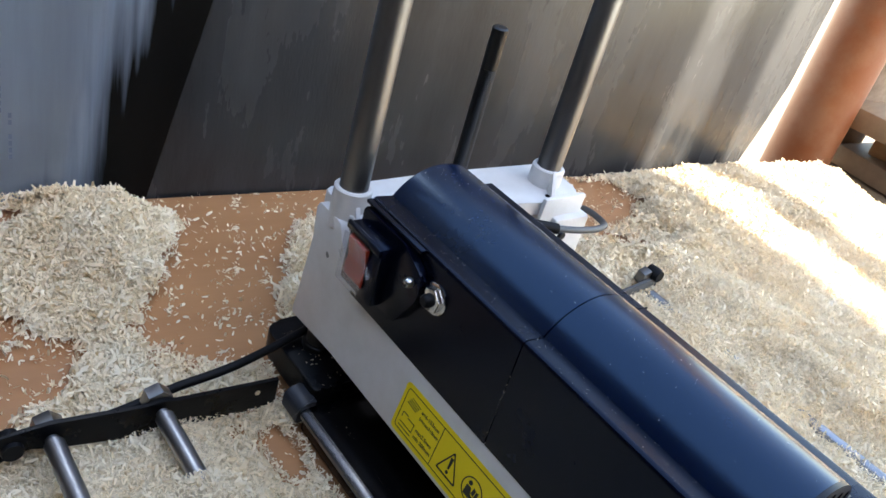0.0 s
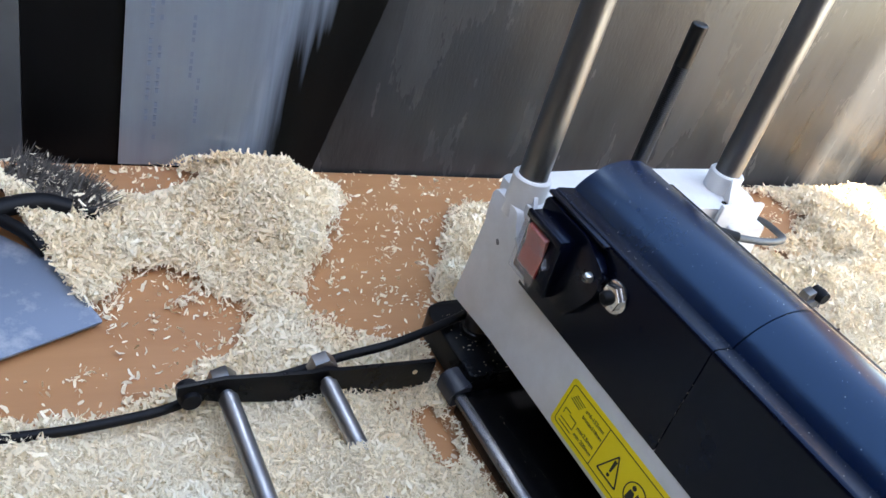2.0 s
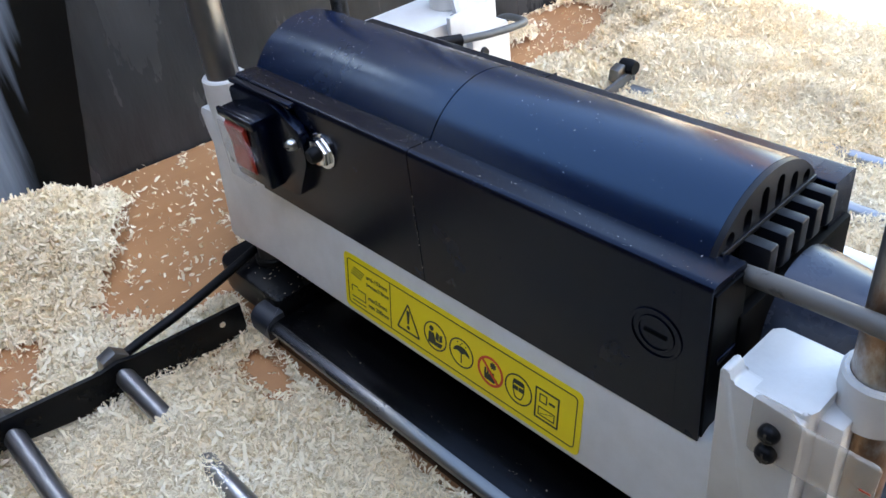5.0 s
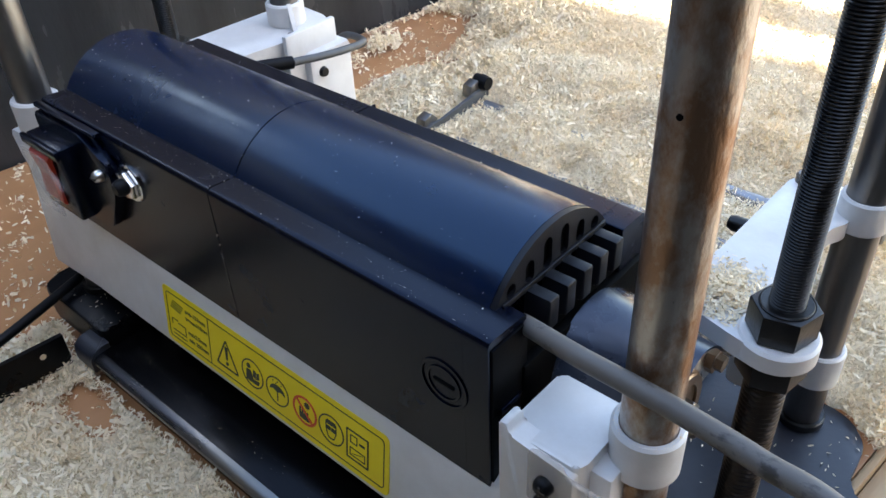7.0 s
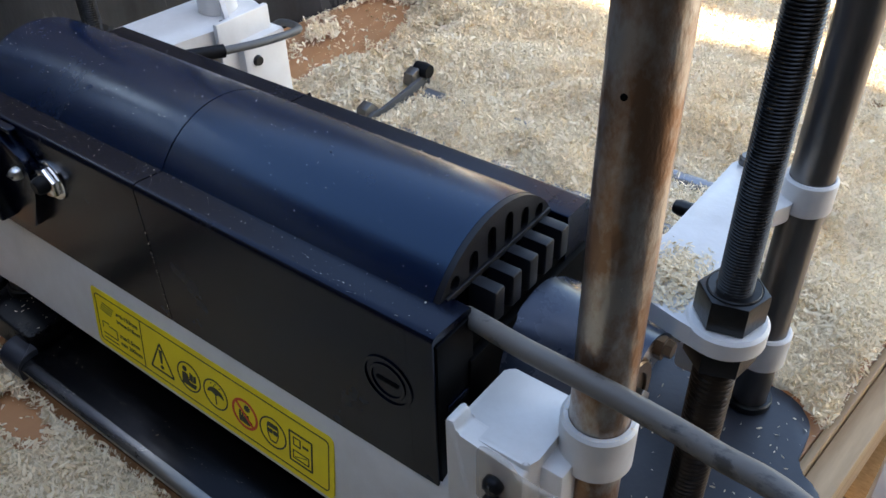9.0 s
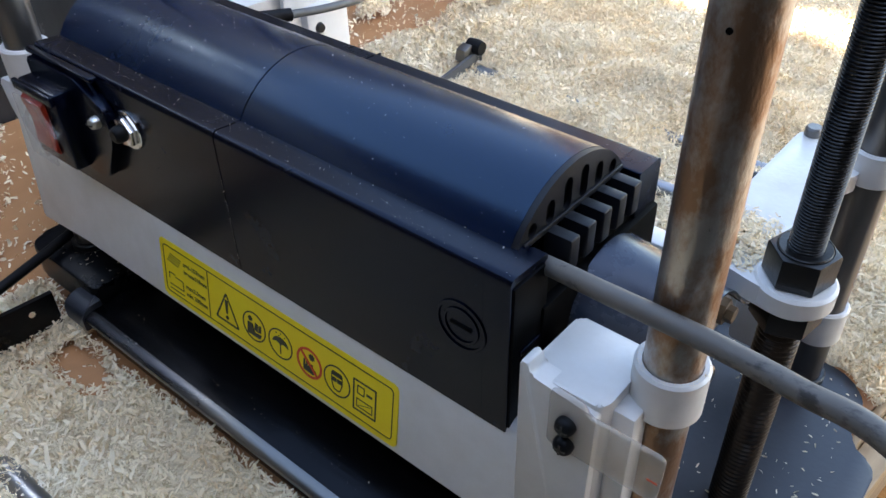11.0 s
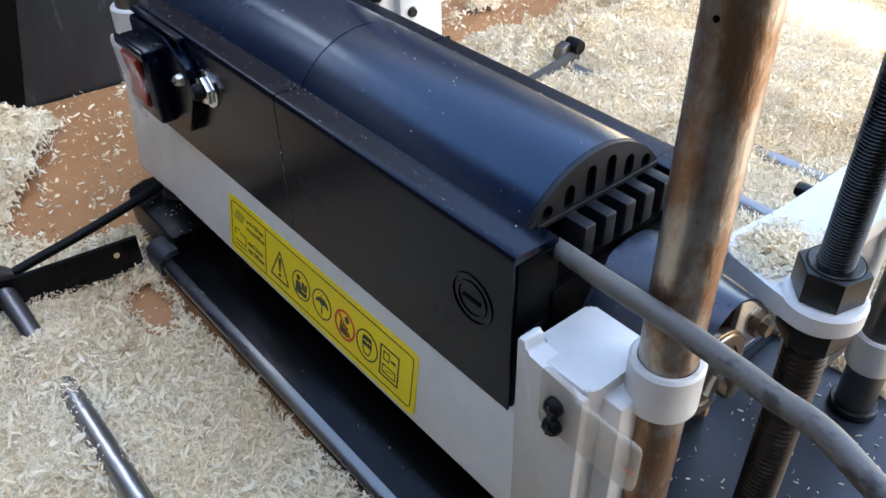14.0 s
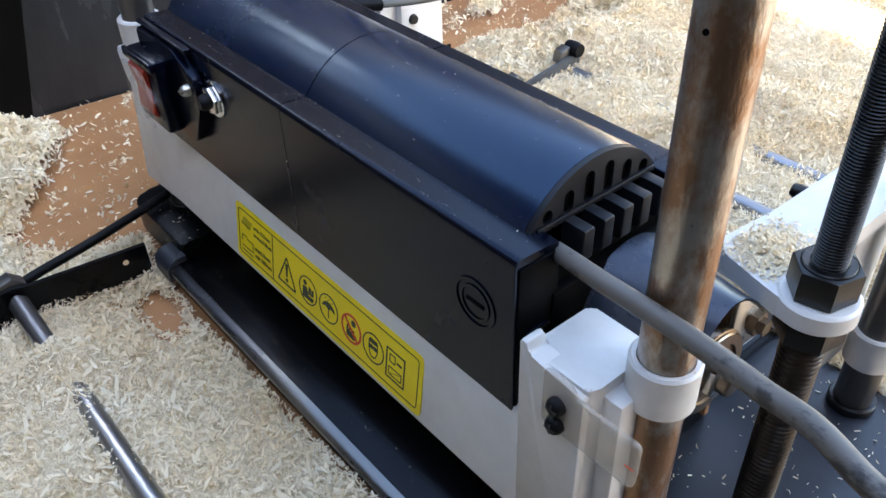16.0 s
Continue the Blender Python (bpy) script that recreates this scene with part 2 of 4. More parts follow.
def box(bm, x0, x1, y0, y1, z0, z1, bevel=0.0, seg=2):
    vs = [bm.verts.new((x, y, z)) for x in (x0, x1) for y in (y0, y1) for z in (z0, z1)]
    fs = [bm.faces.new([vs[i] for i in q]) for q in ((0, 1, 3, 2), (4, 6, 7, 5), (0, 4, 5, 1), (2, 3, 7, 6), (0, 2, 6, 4), (1, 5, 7, 3))]
    if bevel:
        es = list({e for f in fs for e in f.edges})
        bmesh.ops.bevel(bm, geom=es, offset=bevel, segments=seg, profile=0.5, affect="EDGES")
    return bm


def boxes(*specs, bevel=0.0):
    bm = bmesh.new()
    for s in specs:
        box(bm, *s, bevel=bevel)
    return bm


def frame_of(d):
    d = Vector(d).normalized()
    a = Vector((0, 0, 1)) if abs(d.z) < 0.9 else Vector((1, 0, 0))
    u = d.cross(a).normalized()
    return d, u, d.cross(u)


def rod(bm, p0, p1, r0, r1=None, seg=28, cap=True, profile=None):
    """A round bar, or a turned one: profile holds (share of the length, radius)."""
    p0, p1 = Vector(p0), Vector(p1)
    d, u, v = frame_of(p1 - p0)
    rings = []
    for s, r in profile or ((0, r0), (1, r0 if r1 is None else r1)):
        c = p0.lerp(p1, s)
        rings.append([bm.verts.new(c + r * (math.cos(a) * u + math.sin(a) * v)) for a in (2 * math.pi * i / seg for i in range(seg))])
    for a, b in zip(rings, rings[1:]):
        for i in range(seg):
            bm.faces.new((a[i], a[(i + 1) % seg], b[(i + 1) % seg], b[i]))
    if cap:
        bm.faces.new(rings[0][::-1])
        bm.faces.new(rings[-1])
    return bm


def turned(p0, p1, profile, seg=28, cap=True):
    return rod(bmesh.new(), p0, p1, 0, seg=seg, cap=cap, profile=profile)


def ring(p0, p1, r_in, r_out, seg=32, soft=0.0008):
    """A collar with a hole through it and softened rims."""
    bm = bmesh.new()
    p0, p1 = Vector(p0), Vector(p1)
    d, u, v = frame_of(p1 - p0)
    L = (p1 - p0).length
    sec = [(0, r_in), (0, r_out - soft), (soft, r_out), (L - soft, r_out), (L, r_out - soft), (L, r_in)]
    loops = [[bm.verts.new(p0 + d * h + r * (math.cos(a) * u + math.sin(a) * v)) for a in (2 * math.pi * i / seg for i in range(seg))] for h, r in sec]
    for a, b in zip(loops, loops[1:] + loops[:1]):
        for i in range(seg):
            bm.faces.new((a[i], a[(i + 1) % seg], b[(i + 1) % seg], b[i]))
    return bm


def prism(bm, outline, axis, a, b, bevel=0.0, seg=2):
    """An outline in the plane across an axis, drawn out from a to b along it."""
    def at(p, h):
        return {"x": (h, p[0], p[1]), "y": (p[0], h, p[1]), "z": (p[0], p[1], h)}[axis]
    lo = [bm.verts.new(at(p, a)) for p in outline]
    hi = [bm.verts.new(at(p, b)) for p in outline]
    n = len(outline)
    fs = [bm.faces.new(lo), bm.faces.new(hi[::-1])]
    fs += [bm.faces.new((lo[i], hi[i], hi[(i + 1) % n], lo[(i + 1) % n])) for i in range(n)]
    if bevel:
        es = list({e for f in fs[:2] for e in f.edges})
        bmesh.ops.bevel(bm, geom=es, offset=bevel, segments=seg, profile=0.5, affect="EDGES")
    return bm


def rounded(points, r, seg=5):
    """A closed outline with its corners rounded: r is one radius or one for each corner."""
    out, n = [], len(points)
    for i, p in enumerate(points):
        p = Vector(p)
        a, b = Vector(points[i - 1]), Vector(points[(i + 1) % n])
        q = r[i] if isinstance(r, (list, tuple)) else r
        if q <= 0:
            out.append(tuple(p))
            continue
        da, db = (a - p).normalized(), (b - p).normalized()
        s, e = p + da * q, p + db * q
        for k in range(seg + 1):
            t = k / seg
            out.append(tuple((1 - t) ** 2 * s + 2 * t * (1 - t) * p + t * t * e))
    return out


def tube(points, r, seg=14, steps=10):
    """A cable through points, smoothed."""
    P = [Vector(p) for p in points]
    P = [P[0] * 2 - P[1]] + P + [P[-1] * 2 - P[-2]]
    path = []
    for i in range(1, len(P) - 2):
        for k in range(steps):
            t = k / steps
            a, b, c, d = P[i - 1:i + 3]
            path.append(0.5 * (2 * b + (c - a) * t + (2 * a - 5 * b + 4 * c - d) * t * t + (3 * b - a - 3 * c + d) * t ** 3))
    path.append(P[-2])
    bm, last = bmesh.new(), None
    up = Vector((0, 0, 1))
    first = None
    for i, p in enumerate(path):
        d = (path[min(i + 1, len(path) - 1)] - path[max(i - 1, 0)]).normalized()
        u = d.cross(up)
        u = u.normalized() if u.length > 0.05 else d.cross(Vector((1, 0, 0))).normalized()
        v = d.cross(u)
        loop = [bm.verts.new(p + r * (math.cos(a) * u + math.sin(a) * v)) for a in (2 * math.pi * k / seg for k in range(seg))]
        if last:
            for k in range(seg):
                bm.faces.new((last[k], last[(k + 1) % seg], loop[(k + 1) % seg], loop[k]))
        else:
            first = loop
        last = loop
    bm.faces.new(first[::-1])
    bm.faces.new(last)
    return bm


def hexagon(c, r, turn=0.0):
    return [(c[0] + r * math.cos(turn + math.pi / 3 * i), c[1] + r * math.sin(turn + math.pi / 3 * i)) for i in range(6)]


def threaded(x, y, z0, z1, r, pitch, smooth_from, seg=20, per=4):
    """A leadscrew with a turned helix, and a plain end."""
    bm = bmesh.new()
    rows = int((z1 - z0) / pitch * per)
    last = None
    for j in range(rows + 1):
        z = z0 + (z1 - z0) * j / rows
        loop = []
        for i in range(seg):
            ph = (z / pitch - i / seg) % 1.0
            tooth = 1 - 2 * abs(ph - 0.5)
            rr = r if z > smooth_from else r - 0.0011 * (1 - min(1.0, tooth * 1.7))
            loop.append(bm.verts.new((x + rr * math.cos(2 * math.pi * i / seg), y + rr * math.sin(2 * math.pi * i / seg), z)))
        if last:
            for i in range(seg):
                bm.faces.new((last[i], last[(i + 1) % seg], loop[(i + 1) % seg], loop[i]))
        last = loop
    top = [bm.verts.new((x + (v.co.x - x) * 0.8, y + (v.co.y - y) * 0.8, z1 + 0.0012)) for v in last]
    for i in range(seg):
        bm.faces.new((last[i], last[(i + 1) % seg], top[(i + 1) % seg], top[i]))
    bm.faces.new(top)
    return bm


# ---- ground, bench and boards ----
TURN_BENCH = -6.5
BENCH = pose(-0.6615, 0, 0, 0, 0, TURN_BENCH)


bm = bmesh.new()
box(bm, -60, 60, -60, 60, -0.86, -0.82)
tagged(part("ground", bm, M_GROUND, smooth=False), "dusty pale trodden ground under the workbench", "ground", kind="structure")

bench = tagged(new("workbench"), "wooden workbench with an orange-brown veneered top covered in shavings", "workbench")
bench.matrix_basis = BENCH
bm = box(bmesh.new(), 0.002, 0.738, -1.3, 1.12, -0.024, 0.0, 0.0015)
part("tabletop", bm, M_BENCH, bench, "orange-brown veneered board")
bm = box(bmesh.new(), 0.7385, 0.7435, -1.3, 1.121, -0.026, 0.0012, 0.0008)
part("edge_strip", bm, M_PLY, bench, "splintered pale plywood edge")
bm = box(bmesh.new(), 0.744, 0.762, -1.3, 1.121, -0.05, -0.006, 0.002)
part("edge_rail", bm, M_PLY, bench, "rough sawn pine rail")
for u, v in ((0.05, -1.2), (0.66, -1.2), (0.05, 1.0), (0.66, 1.0)):
    part("leg", box(bmesh.new(), u, u + 0.06, v, v + 0.06, -0.82, -0.0245, 0.003), M_PLY, bench)

boards = ((-1.3, -0.2892, M_GREYPANEL, "grey printed board standing behind the bench"), (-0.289, -0.1952, M_BLACKBOARD, "black film-faced board end showing beside the silver sheet"), (-0.195, 0.9205, M_PANEL, "scuffed glossy black film-faced board standing behind the bench"))
for i, (v0, v1, mat, label) in enumerate(boards):
    rim = [(v1, -0.82), (v1, 0.66)] if v1 < 0.5 else [(v1, -0.82), (v1, 0.0), (v1 + 0.022, 0.074), (v1 + 0.040, 0.148), (v1 + 0.045, 0.28), (v1 + 0.045, 0.66)]
    bm = prism(bmesh.new(), [(v0, -0.82)] + rim + [(v0, 0.66)], "x", -0.020, -0.002, 0.001)
    w = tagged(part("wall_board", bm, mat), label, "board", kind="structure")
    w.matrix_basis = BENCH
# letter strokes on the printed board
bm = bmesh.new()
for v, z, w_, h_ in ((-0.345, 0.145, 0.04, 0.010), (-0.345, 0.105, 0.04, 0.010), (-0.33, 0.125, 0.01, 0.03), (-0.345, 0.06, 0.04, 0.010), (-0.345, 0.02, 0.04, 0.010), (-0.33, 0.04, 0.01, 0.03)):
    box(bm, -0.0025, -0.0012, v - w_ / 2, v + w_ / 2, z, z + h_)
p = tagged(part("printed_bars", bm, M_FOILINK), "faded blue stencil print on the grey board", "print", kind="structure")
p.matrix_basis = BENCH


def foil_sheet():
    """A silvery sheet leaning on the board, bowed away towards its far edge."""
    bm = bmesh.new()
    nu, nv = 40, 14
    grid = []
    for i in range(nu + 1):
        s = i / nu
        for j in range(nv + 1):
            z = 0.60 * j / nv
            v = -0.208 + s * (0.19 + 0.22 * z)
            bow = 0.0005 + 0.0006 * math.sin(25 * s + 9 * z)
            grid.append(bm.verts.new((bow, v, z + 0.001)))
    for i in range(nu):
        for j in range(nv):
            a = i * (nv + 1) + j
            bm.faces.new((grid[a], grid[a + nv + 1], grid[a + nv + 2], grid[a + 1]))
    ret = bmesh.ops.extrude_face_region(bm, geom=bm.faces[:])
    for v in ret["geom"]:
        if isinstance(v, bmesh.types.BMVert):
            v.co.x += 0.001
    return bm


bm = bmesh.new()
for v, z0, h_ in ((-0.186, 0.05, 0.16), (-0.178, 0.03, 0.10), (-0.178, 0.15, 0.07), (-0.150, 0.09, 0.07), (-0.142, 0.05, 0.05)):
    k = int(h_ / 0.007)
    for i in range(k):
        if (i * 7 + int(-v * 1000)) % 5:
            box(bm, 0.0022, 0.0025, v - 0.0014, v + 0.0014, z0 + i * 0.007, z0 + i * 0.007 + 0.0045)
p = tagged(part("faint_print", bm, M_FOILINK, smooth=False), "faint rows of blue print on the silver sheet", "print", kind="structure")
p.matrix_basis = BENCH
sheet = tagged(part("foil_sheet", foil_sheet(), M_FOIL), "bluish silver sheet with a reflection fading to black painted in, leaning on the black board", "sheet")
sheet.matrix_basis = BENCH


# ---- the thickness planer ----
planer = empty("thickness_planer", "benchtop thickness planer with black motor cover and white cast head", "planer")
POSTS = {"fl": (-0.3650, 0.0100), "fr": (0.0545, 0.0245), "rl": (-0.3595, 0.2065), "rr": (0.0645, 0.2205)}
SCREW_L, SCREW_R = (-0.3715, 0.114), (0.0680, 0.1105)
R_POST = 0.0107

# base and table
right = [(0.0, 0.0), (0.105, 0.0), (0.105, 0.045), (0.126, 0.055), (0.124, 0.178), (0.105, 0.188), (0.1035, 0.226), (0.085, 0.240), (0.0, 0.242)]
outline = rounded(right + [(-0.31, 0.240), (-0.392, 0.238), (-0.404, 0.222), (-0.404, 0.175), (-0.418, 0.166), (-0.418, 0.06), (-0.404, 0.05), (-0.398, 0.0), (-0.31, -0.002)],
                  [0.004, 0.014, 0.006, 0.008, 0.008, 0.006, 0.012, 0.010, 0.0, 0.0, 0.01, 0.008, 0.006, 0.008, 0.008, 0.006, 0.012, 0.004])
part("base_plate", prism(bmesh.new(), outline, "z", 0.0005, 0.012, 0.0012), M_BASE, planer, "black painted steel base plate")
foot = rounded([(-0.404, -0.020), (-0.318, -0.020), (-0.318, 0.045), (-0.404, 0.045)], [0.016, 0.006, 0.004, 0.006], 6)
part("corner_block", prism(bmesh.new(), foot, "z", 0.0125, 0.036, 0.002), M_BLACK, planer, "black corner block of the base")
part("hinge_leaf", prism(bmesh.new(), rounded([(-0.0345, 0.0125), (-0.0190, 0.0125), (-0.0190, 0.0300), (-0.0285, 0.0300), (-0.0345, 0.0245)], [0.001, 0, 0, 0.006, 0.004], 5), "x", -0.336, -0.3135, 0.0006), M_BASE, planer, "folded black hinge leaf")
part("bed_table", box(bmesh.new(), -0.314, 0.004, -0.0258, 0.245, 0.0125, 0.0255, 0.0008), M_TABLE, planer, "dark polished planing table")
lip = [(-0.0260, 0.0262), (-0.0305, 0.0255), (-0.0332, 0.0232), (-0.0334, 0.0205), (-0.0310, 0.0200), (-0.0290, 0.0222), (-0.0260, 0.0235)]
part("table_lip", prism(bmesh.new(), lip, "x", -0.313, 0.003, 0.0004), M_LIP, planer, "bright rolled steel table lip")
part("table_skirt", box(bmesh.new(), -0.3125, 0.0025, -0.0295, -0.0260, 0.006, 0.0195, 0.0005), M_TABLE, planer)

# columns
for k, (x, y) in POSTS.items():
    top = 0.362 if k[0] == "f" else 0.358
    low = 0.0365 if k == "fl" else 0.0125
    prof = ((0, R_POST), (0.992, R_POST), (1.0, R_POST - 0.0012))
    bm = turned((x, y, low), (x, y, top), prof, 36, cap=False)
    ringv = sorted([v for v in bm.verts if abs(v.co.z - top) < 1e-5], key=lambda v: math.atan2(v.co.y - y, v.co.x - x))
    inner = [bm.verts.new((x + 0.0042 * math.cos(math.atan2(v.co.y - y, v.co.x - x)), y + 0.0042 * math.sin(math.atan2(v.co.y - y, v.co.x - x)), top)) for v in ringv]
    deep = [bm.verts.new((v.co.x, v.co.y, top - 0.012)) for v in inner]
    n = len(ringv)
    for i in range(n):
        j = (i + 1) % n
        bm.faces.new((ringv[i], ringv[j], inner[j], inner[i]))
        bm.faces.new((inner[i], inner[j], deep[j], deep[i]))
    bm.faces.new(deep)
    col = part("column", bm, M_POST if k in ("fr",) else M_GREYPOST, planer, "rust-streaked steel guide column" if k == "fr" else "")
    part("foot_flange", ring((x, y, low - 0.0002), (x, y, low + 0.0055), R_POST + 0.0002, 0.0136), M_OXIDE, planer)
bm = rod(bmesh.new(), (0.0543, 0.0134, 0.3035), (0.0543, 0.0150, 0.3035), 0.0010, seg=10)
part("pin_hole", bm, M_DARK, planer, "small dark cross hole in the column")

# leadscrews and their nuts
part("leadscrew", threaded(*SCREW_L, 0.0125, 0.303, 0.0061, 0.0015, 0.272), M_OXIDE, planer, "black threaded lifting screw")
part("leadscrew", threaded(*SCREW_R, 0.1365, 0.352, 0.0073, 0.0015, 0.340), M_OXIDE, planer, "black threaded lifting screw")
part("leadscrew", threaded(*SCREW_R, 0.0125, 0.1415, 0.0095, 0.0030, 0.30), M_SCREW, planer, "thick rust-brown lower lifting screw")


def nut(c, z0, z1, r, turn, mat=M_OXIDE, parent=planer, bore=0.0064):
    bm = prism(bmesh.new(), hexagon(c, r, turn), "z", z0, z1, 0.0012)
    ob = part("hex_nut", bm, mat, parent, "black hexagon nut")
    part("washer_face", ring((*c, z1 - 0.0002), (*c, z1 + 0.0008), bore, r * 0.78), mat, ob)
    return ob


nut(SCREW_R, 0.1652, 0.1805, 0.0145, 0.25, bore=0.0076)
nut(SCREW_R, 0.1415, 0.1540, 0.0150, 0.35, bore=0.0097)
nut(SCREW_L, 0.1702, 0.183, 0.0128, 0.1)

# cast head: front beam, brackets, collars
beam = rounded([(-0.0068, 0.0625), (0.012, 0.0625), (0.02, 0.122), (0.006, 0.122), (0.0012, 0.1195), (-0.0006, 0.1115)], [0.0015, 0.001, 0.001, 0.001, 0.002, 0.004], 4)
part("front_beam", prism(bmesh.new(), beam, "x", -0.3245, 0.012), M_WHITE, planer, "white painted cast front beam")
# added black filler: shade under the head, for the table to reflect
part("under_head_shade", box(bmesh.new(), -0.330, -0.004, 0.0130, 0.1500, 0.0580, 0.1170, 0.004), M_DARK, planer, "added near-black box that paints the shade under the cutter head")
part("rear_beam", box(bmesh.new(), -0.36, 0.03, 0.205, 0.222, 0.046, 0.075, 0.002), M_WHITE, planer)


def bush(x, y, z0, z1, r_out=0.0143):
    return part("collar", ring((x, y, z0), (x, y, z1), R_POST + 0.0003, r_out, 36, 0.0011), M_WHITE, planer, "white cast collar round the column")


def casting_left():
    bm = bmesh.new()
    side = [(-0.3870, 0.0590), (-0.318, 0.0630), (-0.318, 0.116), (-0.344, 0.146), (-0.3520, 0.1640), (-0.3840, 0.1640), (-0.3870, 0.130)]
    prism(bm, rounded(side, [0.002, 0.0, 0.006, 0.008, 0.004, 0.005, 0.012]), "y", -0.0040, 0.034, 0.0011, 2)
    for v in bm.verts:  # the face leans out towards its foot, as the beam's does
        if v.co.y < 0.01:
            v.co.y += 0.0050 - 0.1265 * max(0.0, 0.122 - v.co.z) - 0.0050 * min(1.0, max(0.0, (v.co.z - 0.122) / 0.03))
    return bm


part("left_bracket", casting_left(), M_WHITE, planer, "white cast left bracket")
plate = rounded([(-0.392, 0.004), (-0.345, 0.002), (-0.338, 0.02), (-0.336, 0.15), (-0.3298, 0.185), (-0.3298, 0.222), (-0.345, 0.232), (-0.388, 0.236), (-0.394, 0.12)], 0.006)
part("left_plate", prism(bmesh.new(), plate, "z", 0.158, 0.1695, 0.0015), M_WHITE, planer, "white cast left head plate")
part("left_flange", box(bmesh.new(), -0.3295, -0.3250, 0.176, 0.2245, 0.125, 0.1755, 0.0012), M_WHITE, planer)
part("left_rear_bracket", box(bmesh.new(), -0.388, -0.318, 0.19, 0.232, 0.042, 0.1578, 0.004), M_WHITE, planer)
bm = turned((-0.3255, 0.201, 0.142), (-0.3155, 0.201, 0.142), ((0, 0.0038), (0.1, 0.0042), (0.75, 0.0042), (1, 0.0033)), 20)
part("cap_bolt", bm, M_OXIDE, planer, "black socket bolt")
for x, y in ((-0.352, 0.082), (-0.3385, 0.192)):
    part("bolt_hole", rod(bmesh.new(), (x, y, 0.1692), (x, y, 0.1700), 0.0024, seg=14), M_DARK, planer)
bush(*POSTS["fl"], 0.1525, 0.186)
bush(*POSTS["rl"], 0.1690, 0.1860)
part("collar", ring((*SCREW_L, 0.1), (*SCREW_L, 0.1700), 0.0064, 0.018), M_WHITE, planer)
# gussets beside the collars
for (x, y), a in ((POSTS["fl"], (1, -0.25)), (POSTS["rl"], (1, -0.5))):
    d = Vector((*a, 0)).normalized()
    s = Vector((-d.y, d.x, 0)) * 0.0016
    b0 = Vector((x, y, 0.1695 if y > 0.1 else 0.158)) + d * 0.0155
    bm = bmesh.new()
    pts = [b0, b0 + d * 0.014, b0 + Vector((0, 0, 0.019))]
    lo, hi = [bm.verts.new(p - s) for p in pts], [bm.verts.new(p + s) for p in pts]
    bm.faces.new(lo)
    bm.faces.new(hi[::-1])
    for i in range(3):
        bm.faces.new((lo[i], lo[(i + 1) % 3], hi[(i + 1) % 3], hi[i]))
    part("gusset", bm, M_WHITE, planer)

# right bracket: block with a lip, a recessed cheek and the collar
bm = prism(bmesh.new(), rounded([(0.0100, -0.0030), (0.042, -0.0030), (0.044, 0.002), (0.044, 0.034), (0.0105, 0.034)], [0.002, 0.002, 0.001, 0.003, 0.003]), "z", 0.030, 0.1655, 0.0015)
part("right_bracket", bm, M_WHITE, planer, "white cast right bracket with smudges")
face = rounded([(0.0095, 0.030), (0.0095, 0.1712), (0.0128, 0.1714), (0.0142, 0.1664), (0.0425, 0.1630), (0.0425, 0.030)], [0, 0.001, 0.001, 0.0015, 0.002, 0])
part("bracket_front", prism(bmesh.new(), face, "y", -0.0058, 0.0040, 0.0010), M_WHITE, planer)
part("bracket_cheek", box(bmesh.new(), 0.0430, 0.0530, 0.004, 0.020, 0.03, 0.160, 0.0015), M_WHITE, planer)
bush(*POSTS["fr"], 0.1535, 0.1755, 0.0138)
bush(*POSTS["fr"], 0.030, 0.056)
bush(*POSTS["rr"], 0.1560, 0.1745, 0.0129)
bush(*POSTS["rr"], 0.048, 0.072, 0.0136)
web = rounded([(0.0185, 0.114), (0.026, 0.1045), (0.052, 0.0975), (0.068, 0.0945), (0.0835, 0.1105), (0.072, 0.1265), (0.057, 0.140), (0.057, 0.196), (0.062, 0.206), (0.056, 0.236), (0.031, 0.238), (0.0235, 0.228), (0.0222, 0.150)], 0.0035)
part("right_plate", prism(bmesh.new(), web, "z", 0.154, 0.164, 0.0015), M_WHITE, planer, "white cast right head plate dusted with chips")
part("collar", ring((*SCREW_R, 0.1542), (*SCREW_R, 0.165), 0.0076, 0.0172, 40, 0.0014), M_WHITE, planer)
part("right_rear_bracket", box(bmesh.new(), 0.024, 0.05, 0.19, 0.230, 0.042, 0.1535, 0.004), M_WHITE, planer)
bm = turned((0.0192, 0.196, 0.1475), (0.0075, 0.196, 0.1475), ((0, 0.0042), (0.1, 0.0045), (0.75, 0.0045), (1, 0.0035)), 18)
part("cap_bolt", bm, M_OXIDE, planer, "black socket bolt")
bm = turned((0.0300, 0.2300, 0.1635), (0.0300, 0.2300, 0.1690), ((0, 0.0045), (0.8, 0.0045), (1, 0.0036)), 14)
part("cap_bolt", bm, M_GREYPOST, planer, "small grey corner bolt")
part("right_flange", box(bmesh.new(), 0.0190, 0.0235, 0.186, 0.2245, 0.130, 0.1535, 0.0012), M_WHITE, planer)

# motor cover in two halves with a dark joint between them
ARCH_A, ARCH_B, ARCH_RISE = (0.0165, 0.1985), (0.0945, 0.1978), 0.0215


